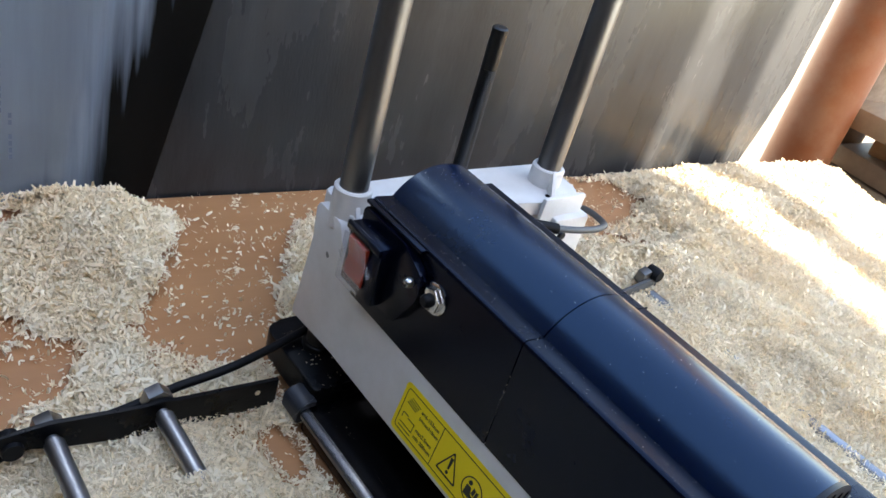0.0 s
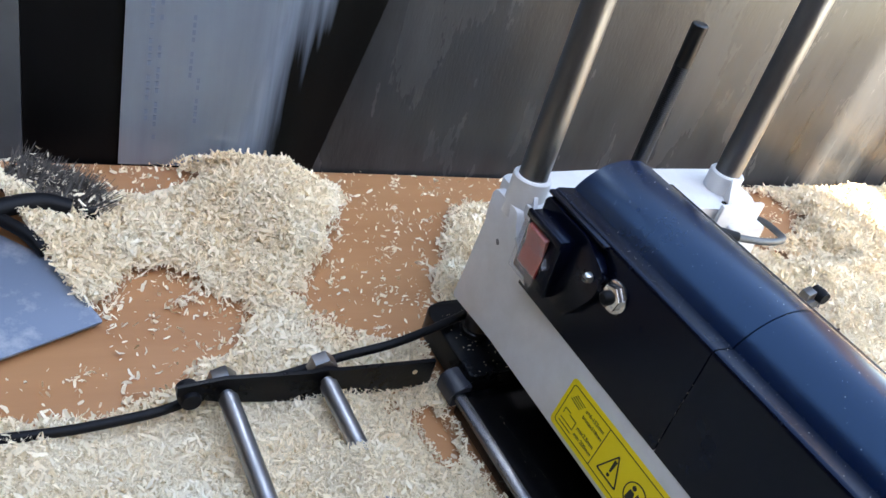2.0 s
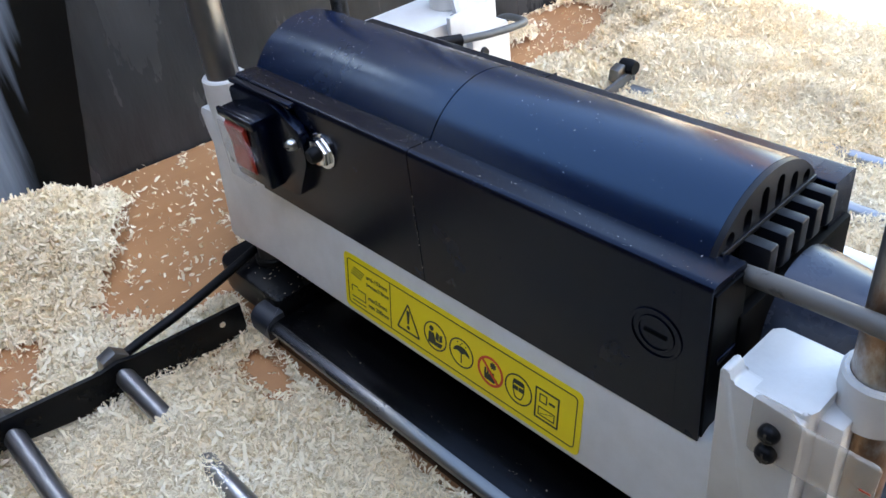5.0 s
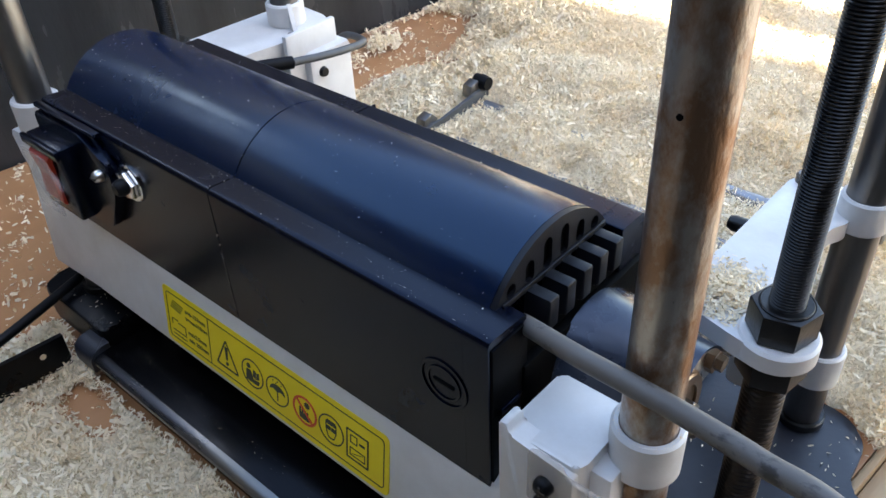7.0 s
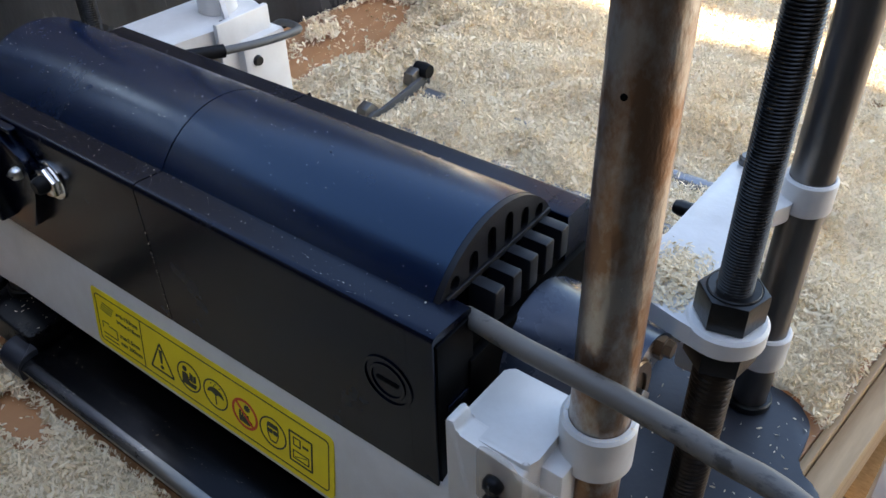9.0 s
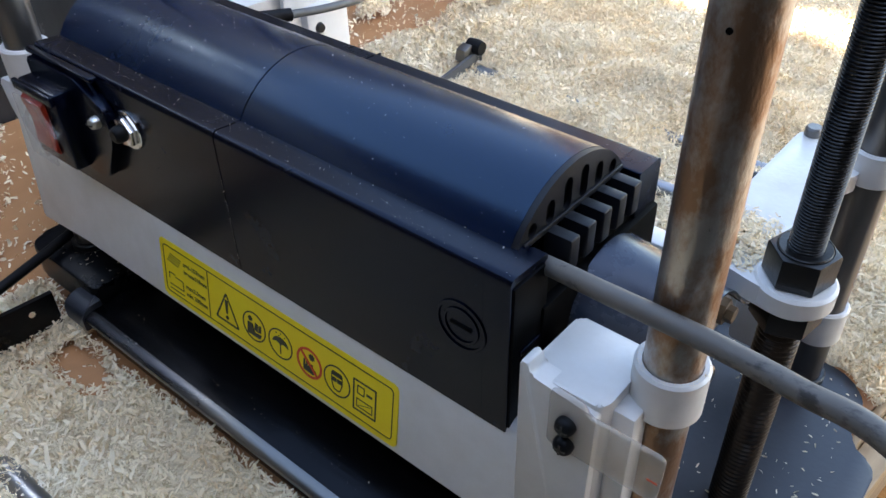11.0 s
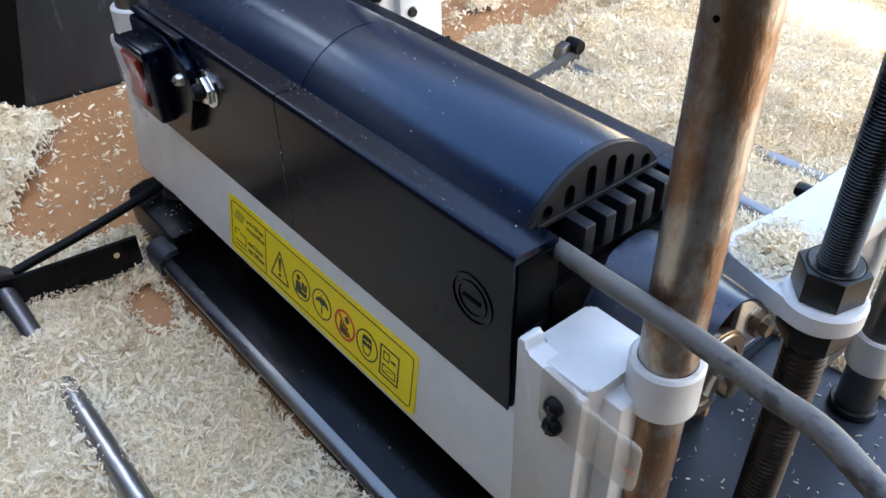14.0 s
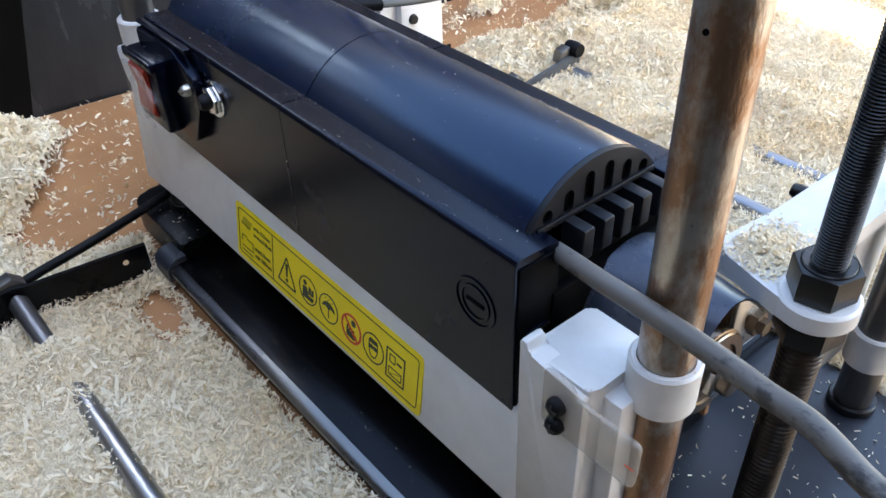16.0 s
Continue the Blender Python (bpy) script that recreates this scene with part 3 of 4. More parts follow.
def arch_points(n=26, inset=0.0):
    a, b = Vector(ARCH_A), Vector(ARCH_B)
    c, h = (b - a), ARCH_RISE
    L = c.length
    R = (L * L / 4 + h * h) / (2 * h)
    nrm = Vector((-c.y, c.x)).normalized()
    mid = (a + b) / 2 - nrm * (R - h)
    half = math.asin(L / 2 / R)
    base = math.atan2(nrm.y, nrm.x)
    return [(mid.x + (R - inset) * math.cos(base + half - 2 * half * i / n), mid.y + (R - inset) * math.sin(base + half - 2 * half * i / n)) for i in range(n + 1)]


def cover_half(x0, x1):
    """One half: box-shaped skirt with an eased top edge, and the barrel over it."""
    bm = bmesh.new()
    low = rounded([(0.0, 0.1175), (0.0, 0.2), ARCH_A, ARCH_B, (0.1115, 0.1975), (0.1115, 0.12)], [0.0, 0.004, 0.0, 0.0, 0.003, 0.0], 5)
    prism(bm, low, "x", x0, x1)
    return bm


SEAM = -0.1695
for name, x0, x1, ax, label in (("motor_cover", -0.329, SEAM - 0.0004, SEAM - 0.0004, "black plastic motor cover, switch half"), ("motor_cover", SEAM + 0.0004, -0.0, -0.0125, "black plastic motor cover, vented half")):
    if x1 > -0.01:
        bm = cover_half(x0, -0.0125)
        front = rounded([(0.0, 0.1175), (0.0, 0.2), (0.0235, 0.1985), (0.0235, 0.1175)], [0, 0.004, 0.001, 0], 5)
        prism(bm, front, "x", -0.0124, 0.0)
        back = rounded([(0.0930, 0.135), (0.0930, 0.1975), (0.1115, 0.1975), (0.1115, 0.135)], [0, 0.001, 0.003, 0], 5)
        prism(bm, back, "x", -0.0124, 0.0)
    else:
        bm = cover_half(x0, x1)
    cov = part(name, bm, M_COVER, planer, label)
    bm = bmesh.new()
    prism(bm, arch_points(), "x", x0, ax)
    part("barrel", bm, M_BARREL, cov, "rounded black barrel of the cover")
part("joint", boxes((SEAM - 0.0005, SEAM + 0.0005, 0.0012, 0.113, 0.115, 0.197)), M_DARK, planer, "dark joint between the cover halves")


def slot(cy, z0, z1, w, n=6):
    r = w / 2
    pts = [(cy + r * math.cos(math.pi * i / n), z1 - r + r * math.sin(math.pi * i / n)) for i in range(n + 1)]
    pts += [(cy - r * math.cos(math.pi * i / n), z0 + r - r * math.sin(math.pi * i / n)) for i in range(n + 1)]
    return pts


def vent_plate():
    """The end of the barrel, pierced by upright slots."""
    bm = bmesh.new()
    loops = [arch_points(30, 0.0002)]
    for cy, top in ((0.0268, 0.0056), (0.0388, 0.0098), (0.0508, 0.0140), (0.0626, 0.0142), (0.0742, 0.0100), (0.0852, 0.0058)):
        zb = 0.1985 - (cy - 0.0165) / 0.078 * 0.0007
        loops.append(slot(cy, zb + 0.0006, zb + 0.0016 + top, 0.0058))
    edges = []
    for lp in loops:
        vs = [bm.verts.new((-0.0125, *p)) for p in lp]
        edges += [bm.edges.new((vs[i], vs[(i + 1) % len(vs)])) for i in range(len(vs))]
    bmesh.ops.triangle_fill(bm, use_beauty=True, edges=edges)
    ret = bmesh.ops.extrude_face_region(bm, geom=bm.faces[:])
    for v in ret["geom"]:
        if isinstance(v, bmesh.types.BMVert):
            v.co.x += 0.0028
    return bm


vent = part("vent_plate", vent_plate(), M_FIN, planer, "slotted black end of the barrel")
# black sheet behind the slots paints the shade inside the barrel
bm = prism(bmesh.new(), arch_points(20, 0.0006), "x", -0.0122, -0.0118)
part("vent_inside_shade", bm, M_DARK, vent)
for i in range(5):
    y = 0.0352 + 0.0119 * i
    fin = rounded([(-0.0097, 0.1978), (0.0026, 0.1978), (0.0030, 0.1972), (0.0030, 0.1830), (0.0010, 0.1815), (-0.0097, 0.1815)], [0, 0.0003, 0.0003, 0.001, 0.001, 0], 2)
    part("vent_fin", prism(bmesh.new(), fin, "y", y, y + 0.0058, 0.0004), M_FIN, vent)
part("vent_ledge", box(bmesh.new(), -0.0097, -0.0084, 0.0205, 0.0925, 0.1968, 0.1996, 0.0003), M_FIN, vent)
# black block under the fins paints the shade between them
part("vent_shade_block", box(bmesh.new(), -0.0122, -0.002, 0.024, 0.0950, 0.12, 0.181, 0.0), M_DARK, vent)
# thin sheet laid over the end face to paint it darker
part("end_shade_panel", box(bmesh.new(), -0.0005, 0.0009, 0.0016, 0.0235, 0.1180, 0.1950, 0.0003), M_ENDS, planer, "thin black sheet that paints the cover's end in shade")
part("end_recess", box(bmesh.new(), 0.0007, 0.0020, 0.006, 0.019, 0.158, 0.161, 0.0003), M_COVER, planer)

# round emblem pressed into the cover
bm = ring((-0.0230, -0.0007, 0.1650), (-0.0230, 0.0006, 0.1650), 0.0112, 0.0126, 40, 0.0003)
emblem = part("emblem", bm, M_COVER, planer, "pressed round emblem")
part("emblem_ring", ring((-0.0230, -0.0006, 0.1650), (-0.0230, 0.0006, 0.1650), 0.0078, 0.0090, 36, 0.0002), M_COVER, emblem)
part("emblem_slot", box(bmesh.new(), -0.0285, -0.0175, -0.0006, 0.0006, 0.1640, 0.1660, 0.0004), M_DARK, emblem)

# switch with its clear flap, screw and reset button
switch = part("switch_box", box(bmesh.new(), -0.325, -0.2865, -0.0165, -0.0005, 0.1395, 0.1865, 0.0018), M_COVER, planer, "black switch housing")
part("switch_plate", prism(bmesh.new(), rounded([(-0.3265, 0.136), (-0.272, 0.136), (-0.2545, 0.166), (-0.2545, 0.184), (-0.2785, 0.1955), (-0.3265, 0.1955)], [0.003, 0.004, 0.006, 0.006, 0.003, 0.003]), "y", -0.0070, -0.0002, 0.0012), M_COVER, planer, "black switch back plate")
part("switch_hood", box(bmesh.new(), -0.3255, -0.2855, -0.0195, -0.0165, 0.181, 0.1870, 0.001), M_COVER, switch)
part("rocker", prism(bmesh.new(), rounded([(-0.0168, 0.1465), (-0.0188, 0.149), (-0.0174, 0.163), (-0.0200, 0.1775), (-0.0168, 0.180)], 0.0008), "x", -0.3195, -0.2985, 0.0006), M_SWITCH, switch, "red rocker switch")
part("clear_flap", box(bmesh.new(), -0.3225, -0.2955, -0.0225, -0.0208, 0.1425, 0.1805, 0.0006), M_FLAP, switch, "scratched clear flap over the switch")
part("flap_rim", ring((-0.309, -0.0208, 0.161), (-0.309, -0.0168, 0.161), 0.0172, 0.0182, 4), M_CLEAR, switch)
part("top_ledge", box(bmesh.new(), -0.329, -0.264, -0.0050, -0.0003, 0.1962, 0.1990, 0.0008), M_COVER, planer)
bm = turned((-0.2640, -0.0068, 0.1755), (-0.2640, -0.0125, 0.1755), ((0, 0.0036), (0.4, 0.0036), (0.8, 0.0027), (1, 0.0008)), 18)
scr = part("pan_screw", bm, M_ZINC, planer, "small zinc pan-head screw")
part("screw_cross", box(bmesh.new(), -0.2665, -0.2615, -0.0127, -0.0116, 0.1750, 0.1760), M_INK, scr)
reset = part("reset_button", turned((-0.2450, 0.0004, 0.1745), (-0.2450, -0.0105, 0.1745), ((0, 0.0048), (0.7, 0.0048), (0.9, 0.0042), (1, 0.003)), 20), M_RUBBER, planer, "black reset button")
part("ring_nut", ring((-0.2450, 0.0004, 0.1745), (-0.2450, -0.0016, 0.1745), 0.005, 0.0112, 30, 0.0005), M_CHROME, reset, "chromed washer")
part("chrome_nut", prism(bmesh.new(), hexagon((-0.2450, 0.1745), 0.0088, 0.3), "y", -0.0050, -0.0014, 0.0008), M_CHROME, reset, "chromed hexagon nut")

# yellow warning label on the beam
LX0, LX1, LZ0, LZ1, LY = -0.2445, -0.0585, 0.0665, 0.1060, -0.0045
label_o = part("warning_label", prism(bmesh.new(), rounded([(LX0, LZ0), (LX1, LZ0), (LX1, LZ1), (LX0, LZ1)], 0.004), "y", LY - 0.0005, LY + 0.0002), M_YELLOW, planer, "yellow warning label with pictograms and sizes")
label_o.matrix_basis = pose(0, -0.0010, 0.106, -8.3) @ pose(0, 0.0045, -0.106)
IY = LY - 0.0007


def ink(name, outline, mat=M_INK, y=IY, t=0.00025):
    return part(name, prism(bmesh.new(), outline, "y", y, y + t), mat, label_o, smooth=False)


def outline_frame(name, x0, z0, x1, z1, w, r, mat=M_INK):
    """A thin printed line round a rectangle."""
    a, b = rounded([(x0, z0), (x1, z0), (x1, z1), (x0, z1)], r), rounded([(x0 + w, z0 + w), (x1 - w, z0 + w), (x1 - w, z1 - w), (x0 + w, z1 - w)], max(0.0002, r - w))
    return loop_strip(name, a, b, mat)


def loop_strip(name, a, b, mat=M_INK):
    bm = bmesh.new()
    va, vb = [bm.verts.new((p[0], IY, p[1])) for p in a], [bm.verts.new((p[0], IY, p[1])) for p in b]
    n = len(a)
    for i in range(n):
        bm.faces.new((va[i], va[(i + 1) % n], vb[(i + 1) % n], vb[i]))
    ret = bmesh.ops.extrude_face_region(bm, geom=bm.faces[:])
    for v in ret["geom"]:
        if isinstance(v, bmesh.types.BMVert):
            v.co.y += 0.00025
    return part(name, bm, mat, label_o, smooth=False)


def circle(cx, cz, r, n=32):
    return [(cx + r * math.cos(2 * math.pi * i / n), cz + r * math.sin(2 * math.pi * i / n)) for i in range(n)]


outline_frame("border_line", LX0 + 0.003, LZ0 + 0.0035, LX1 - 0.003, LZ1 - 0.0035, 0.0005, 0.003)
ink("divider_line", [(LX0 + 0.0435, LZ0 + 0.0038), (LX0 + 0.044, LZ0 + 0.0038), (LX0 + 0.044, LZ1 - 0.0038), (LX0 + 0.0435, LZ1 - 0.0038)])
tx, tz = LX0 + 0.0595, 0.0848
loop_strip("warning_triangle", rounded([(tx - 0.0105, tz - 0.010), (tx + 0.0105, tz - 0.010), (tx, tz + 0.011)], 0.0022), rounded([(tx - 0.0088, tz - 0.0089), (tx + 0.0088, tz - 0.0089), (tx, tz + 0.0088)], 0.0016))
ink("exclamation_stroke", [(tx - 0.0007, tz - 0.0035), (tx + 0.0007, tz - 0.0035), (tx + 0.0014, tz + 0.0055), (tx - 0.0014, tz + 0.0055)])
ink("exclamation_dot", circle(tx, tz - 0.0062, 0.0013, 12))
for k, cx in enumerate((0.0825, 0.1035, 0.1255, 0.1455)):
    cx += LX0
    red = k == 2
    loop_strip("sign_ring", circle(cx, tz, 0.0094), circle(cx, tz, 0.0094 - (0.0015 if red else 0.0008)), M_RED if red else M_INK)
    if k == 0:  # a reader: head, shoulders and an open booklet
        ink("pictogram", circle(cx - 0.0030, tz + 0.0042, 0.0017, 16))
        ink("pictogram", rounded([(cx - 0.0058, tz - 0.0062), (cx + 0.0048, tz - 0.0062), (cx + 0.0060, tz - 0.0030), (cx + 0.0005, tz - 0.0036), (cx - 0.0012, tz + 0.0016), (cx - 0.0052, tz + 0.0016)], 0.0008))
        ink("pictogram", [(cx + 0.0002, tz - 0.0016), (cx + 0.0026, tz - 0.0026), (cx + 0.0034, tz + 0.0024), (cx + 0.0010, tz + 0.0034)])
        ink("pictogram", [(cx + 0.0031, tz - 0.0025), (cx + 0.0057, tz - 0.0016), (cx + 0.0058, tz + 0.0030), (cx + 0.0039, tz + 0.0023)])
    elif k == 1:
        ink("umbrella", [(cx - 0.0062, tz - 0.0005)] + [(cx - 0.0062 * math.cos(math.pi * i / 10), tz - 0.0005 + 0.0048 * math.sin(math.pi * i / 10)) for i in range(1, 10)] + [(cx + 0.0062, tz - 0.0005), (cx + 0.003, tz + 0.0008), (cx, tz - 0.0004), (cx - 0.003, tz + 0.0008)])
        ink("umbrella_stem", [(cx - 0.0003, tz - 0.0065), (cx + 0.0004, tz - 0.0065), (cx + 0.0004, tz), (cx - 0.0003, tz)])
        for dx, dz in ((-0.003, 0.0062), (0.0005, 0.0068), (0.0035, 0.0056), (-0.0008, 0.0052)):
            ink("rain_drop", circle(cx + dx, tz + dz, 0.0004, 8))
    elif red:
        ink("pictogram", rounded([(cx - 0.0042, tz - 0.0058), (cx + 0.0030, tz - 0.0064), (cx + 0.0052, tz - 0.0040), (cx + 0.0034, tz - 0.0026), (cx - 0.0044, tz - 0.0020)], 0.0006))
        for j in range(4):
            ink("pictogram", [(cx - 0.0044 + 0.0019 * j, tz - 0.0024), (cx - 0.0031 + 0.0019 * j, tz - 0.0024), (cx - 0.0030 + 0.0019 * j, tz + 0.0012 - 0.0004 * j), (cx - 0.0041 + 0.0019 * j, tz + 0.0012 - 0.0004 * j)])
        ink("pictogram", [(cx + 0.0018 + (0.0024 if j % 2 else 0.0017) * math.cos(math.pi * j / 8), tz + 0.0045 + (0.0024 if j % 2 else 0.0017) * math.sin(math.pi * j / 8)) for j in range(16)])
        ink("bar", [(cx - 0.0066, tz + 0.0056), (cx - 0.0056, tz + 0.0066), (cx + 0.0066, tz - 0.0056), (cx + 0.0056, tz - 0.0066)], M_RED, IY - 0.0002)
    else:
        face = rounded([(cx - 0.0040, tz - 0.0010), (cx - 0.0022, tz - 0.0062), (cx + 0.0022, tz - 0.0062), (cx + 0.0040, tz - 0.0010), (cx + 0.0040, tz + 0.0042), (cx - 0.0040, tz + 0.0042)], 0.0014)
        loop_strip("pictogram", face, [(cx + (p[0] - cx) * 0.86, tz + (p[1] - tz) * 0.88) for p in face])
        ink("pictogram", rounded([(cx - 0.0042, tz + 0.0030), (cx + 0.0042, tz + 0.0030), (cx + 0.0034, tz + 0.0058), (cx - 0.0034, tz + 0.0058)], 0.0010))
        for dx in (-0.0019, 0.0019):
            ink("goggles", rounded([(cx + dx - 0.0017, tz - 0.0008), (cx + dx + 0.0017, tz - 0.0008), (cx + dx + 0.0017, tz + 0.0017), (cx + dx - 0.0017, tz + 0.0017)], 0.0006))
sx = LX0 + 0.1645
outline_frame("plug_sign_frame", sx - 0.0078, tz - 0.0098, sx + 0.0078, tz + 0.0098, 0.0009, 0.0006)
outline_frame("socket_sign", sx - 0.0050, tz + 0.0013, sx + 0.0, tz + 0.0068, 0.0006, 0.0003)
ink("plug_sign", [(sx + 0.0013, tz + 0.0030), (sx + 0.0051, tz + 0.0030), (sx + 0.0051, tz + 0.0043), (sx + 0.0013, tz + 0.0043)])
outline_frame("booklet_sign", sx - 0.0054, tz - 0.0072, sx + 0.0054, tz - 0.0017, 0.0005, 0.0003)
ink("booklet_stroke", [(sx - 0.0042, tz - 0.0060), (sx - 0.0037, tz - 0.0060), (sx + 0.0042, tz - 0.0030), (sx + 0.0037, tz - 0.0030)])
# drawings of a plank and a cut beside the sizes
for zc in (0.0955,):
    for j in range(4):
        ink("plank_drawing", [(LX0 + 0.0065 + 0.001 * j, zc - 0.003 + 0.0017 * j), (LX0 + 0.0165 + 0.001 * j, zc - 0.0042 + 0.0017 * j), (LX0 + 0.0165 + 0.001 * j, zc - 0.0037 + 0.0017 * j), (LX0 + 0.0065 + 0.001 * j, zc - 0.0025 + 0.0017 * j)])
for a in ((0.0065, 0.0760, 0.0195, 0.0765), (0.0065, 0.0800, 0.0070, 0.0840), (0.0195, 0.0760, 0.0200, 0.0830), (0.0070, 0.0840, 0.0125, 0.0845), (0.0125, 0.0825, 0.0200, 0.0830), (0.0065, 0.0730, 0.0200, 0.0735)):
    ink("cut_drawing", [(LX0 + a[0], a[1]), (LX0 + a[2], a[1]), (LX0 + a[2], a[3]), (LX0 + a[0], a[3])])


def lettering(text, x, z, size):
    cu = bpy.data.curves.new("lettering", "FONT")
    cu.body, cu.size, cu.extrude, cu.offset = text, size, 0.0001, 0.00003
    tmp = bpy.data.objects.new("tmp", cu)
    me = bpy.data.meshes.new_from_object(tmp)
    bpy.data.objects.remove(tmp)
    me.materials.append(M_INK)
    ob = new("lettering", me)
    ob.parent, ob.matrix_basis = label_o, pose(x, IY + 0.0001, z, 90, 0, 0)
    return ob


lettering("a=6-153mm", LX0 + 0.0215, 0.0945, 0.0040)
lettering("b=max318mm", LX0 + 0.0215, 0.0895, 0.0036)
lettering("max2.5mm", LX0 + 0.0225, 0.0800, 0.0040)
lettering("min 200mm", LX0 + 0.0225, 0.0748, 0.0040)

# clear depth pointer with its two black screws
pointer = part("depth_pointer", prism(bmesh.new(), rounded([(0.0245, 0.1400), (0.0385, 0.1400), (0.0700, 0.1405), (0.0705, 0.1640), (0.0405, 0.1640), (0.0385, 0.1690), (0.0245, 0.1690)], [0.002, 0, 0.003, 0.002, 0.001, 0.003, 0.003]), "y", -0.0082, -0.0062, 0.0005), M_TINTED, planer, "scratched clear plastic depth pointer")
for z in (0.1440, 0.1545):
    bm = turned((0.0325, -0.0078, z), (0.0325, -0.0122, z), ((0, 0.0041), (0.5, 0.0041), (0.85, 0.0032), (1, 0.0018)), 20)
    s_ = part("pan_screw", bm, M_RUBBER, pointer, "black pan-head screw")
    part("screw_cross", boxes((0.0300, 0.0350, -0.0124, -0.0118, z - 0.0004, z + 0.0004), (0.0321, 0.0329, -0.0124, -0.0118, z - 0.0025, z + 0.0025)), M_INK, s_)
part("red_mark", box(bmesh.new(), 0.0655, 0.0695, -0.0084, -0.0082, 0.1508, 0.1514), M_RED, pointer)

# belt drive under its bent guard
PC = (0.1015, 0.0965)
pul = part("pulley", turned((0.0085, *PC), (0.0345, *PC), ((0, 0.016), (0.02, 0.0236), (0.10, 0.0236)) + tuple((0.14 + 0.10 * i + d, r) for i in range(7) for d, r in ((0, 0.0208), (0.03, 0.0208), (0.05, 0.0236), (0.08, 0.0236))) + ((0.90, 0.0245), (0.98, 0.0245), (1.0, 0.0236)), 48), M_BRASS, planer, "grooved steel belt pulley")
part("pulley_recess", ring((0.0343, *PC), (0.0360, *PC), 0.0175, 0.0236, 40), M_BRASS, pul)
part("pulley_nut", prism(bmesh.new(), hexagon(PC, 0.0115, 0.2), "x", 0.0345, 0.0410, 0.0008), M_ZINC, pul, "bright hexagon nut")
part("pulley_shaft", turned((0.0410, *PC), (0.0470, *PC), ((0, 0.0062), (0.8, 0.0062), (1, 0.005)), 20), M_BRASS, pul)
part("belt", boxes((0.0115, 0.0295, 0.055, 0.0900, 0.1160, 0.1185), (0.0115, 0.0295, 0.115, 0.119, 0.05, 0.13), bevel=0.0008), M_BELT, planer, "brown ribbed drive belt")


def guard():
    """Sheet bent over the belt: a rounded hood that narrows to its open end, its back edge turned down in a small curl."""
    bm = bmesh.new()
    near = [(0.037, 0.140), (0.040, 0.158), (0.048, 0.170), (0.060, 0.1765), (0.075, 0.1765), (0.090, 0.169), (0.102, 0.158), (0.110, 0.150), (0.1125, 0.1465)]
    far = [(0.056, 0.146), (0.0605, 0.157), (0.069, 0.165), (0.079, 0.167), (0.091, 0.161), (0.104, 0.148), (0.114, 0.138), (0.122, 0.1335), (0.1245, 0.1290)]

    def smooth(pts, k=5):
        out = []
        for i in range(len(pts) - 1):
            q = [Vector(pts[max(0, min(len(pts) - 1, j))]) for j in range(i - 1, i + 3)]
            for m in range(k):
                t = m / k
                out.append(0.5 * (2 * q[1] + (q[2] - q[0]) * t + (2 * q[0] - 5 * q[1] + 4 * q[2] - q[3]) * t * t + (3 * q[1] - q[0] - 3 * q[2] + q[3]) * t ** 3))
        return out + [Vector(pts[-1])]
    rows = []
    for p, q in zip(smooth(near), smooth(far)):
        rows.append([bm.verts.new((0.0015 + 0.0490 * k / 8, *p.lerp(q, k / 8))) for k in range(9)])
    for a, b in zip(rows, rows[1:]):
        for k in range(8):
            bm.faces.new((a[k], a[k + 1], b[k + 1], b[k]))
    bmesh.ops.recalc_face_normals(bm, faces=bm.faces[:])
    bmesh.ops.solidify(bm, geom=bm.faces[:], thickness=0.0012)
    return bm


part("belt_guard", guard(), M_GUARD, planer, "bent blued-steel belt guard")
part("motor_end", turned((-0.012, 0.075, 0.130), (0.004, 0.075, 0.130), ((0, 0.04), (0.8, 0.04), (1, 0.034)), 36), M_RUBBER, planer, "dark end of the motor")
# housing end in the gap black, which paints the shade behind the belt
part("motor_housing", box(bmesh.new(), -0.008, 0.0025, 0.020, 0.112, 0.06, 0.174, 0.002), M_DARK, planer, "motor housing end with its shade painted near-black")
part("gearbox_plate", box(bmesh.new(), 0.008, 0.014, 0.03, 0.150, 0.0125, 0.11, 0.002), M_BLACK, planer)
part("tensioner_plate", box(bmesh.new(), 0.030, 0.034, 0.115, 0.150, 0.095, 0.138, 0.003), M_ZINC, planer, "zinc plated tensioner plate")
part("tensioner_bolt", turned((0.034, 0.132, 0.112), (0.042, 0.132, 0.112), ((0, 0.007), (0.5, 0.007), (0.51, 0.0045), (1, 0.0045)), 6), M_BRASS, planer)

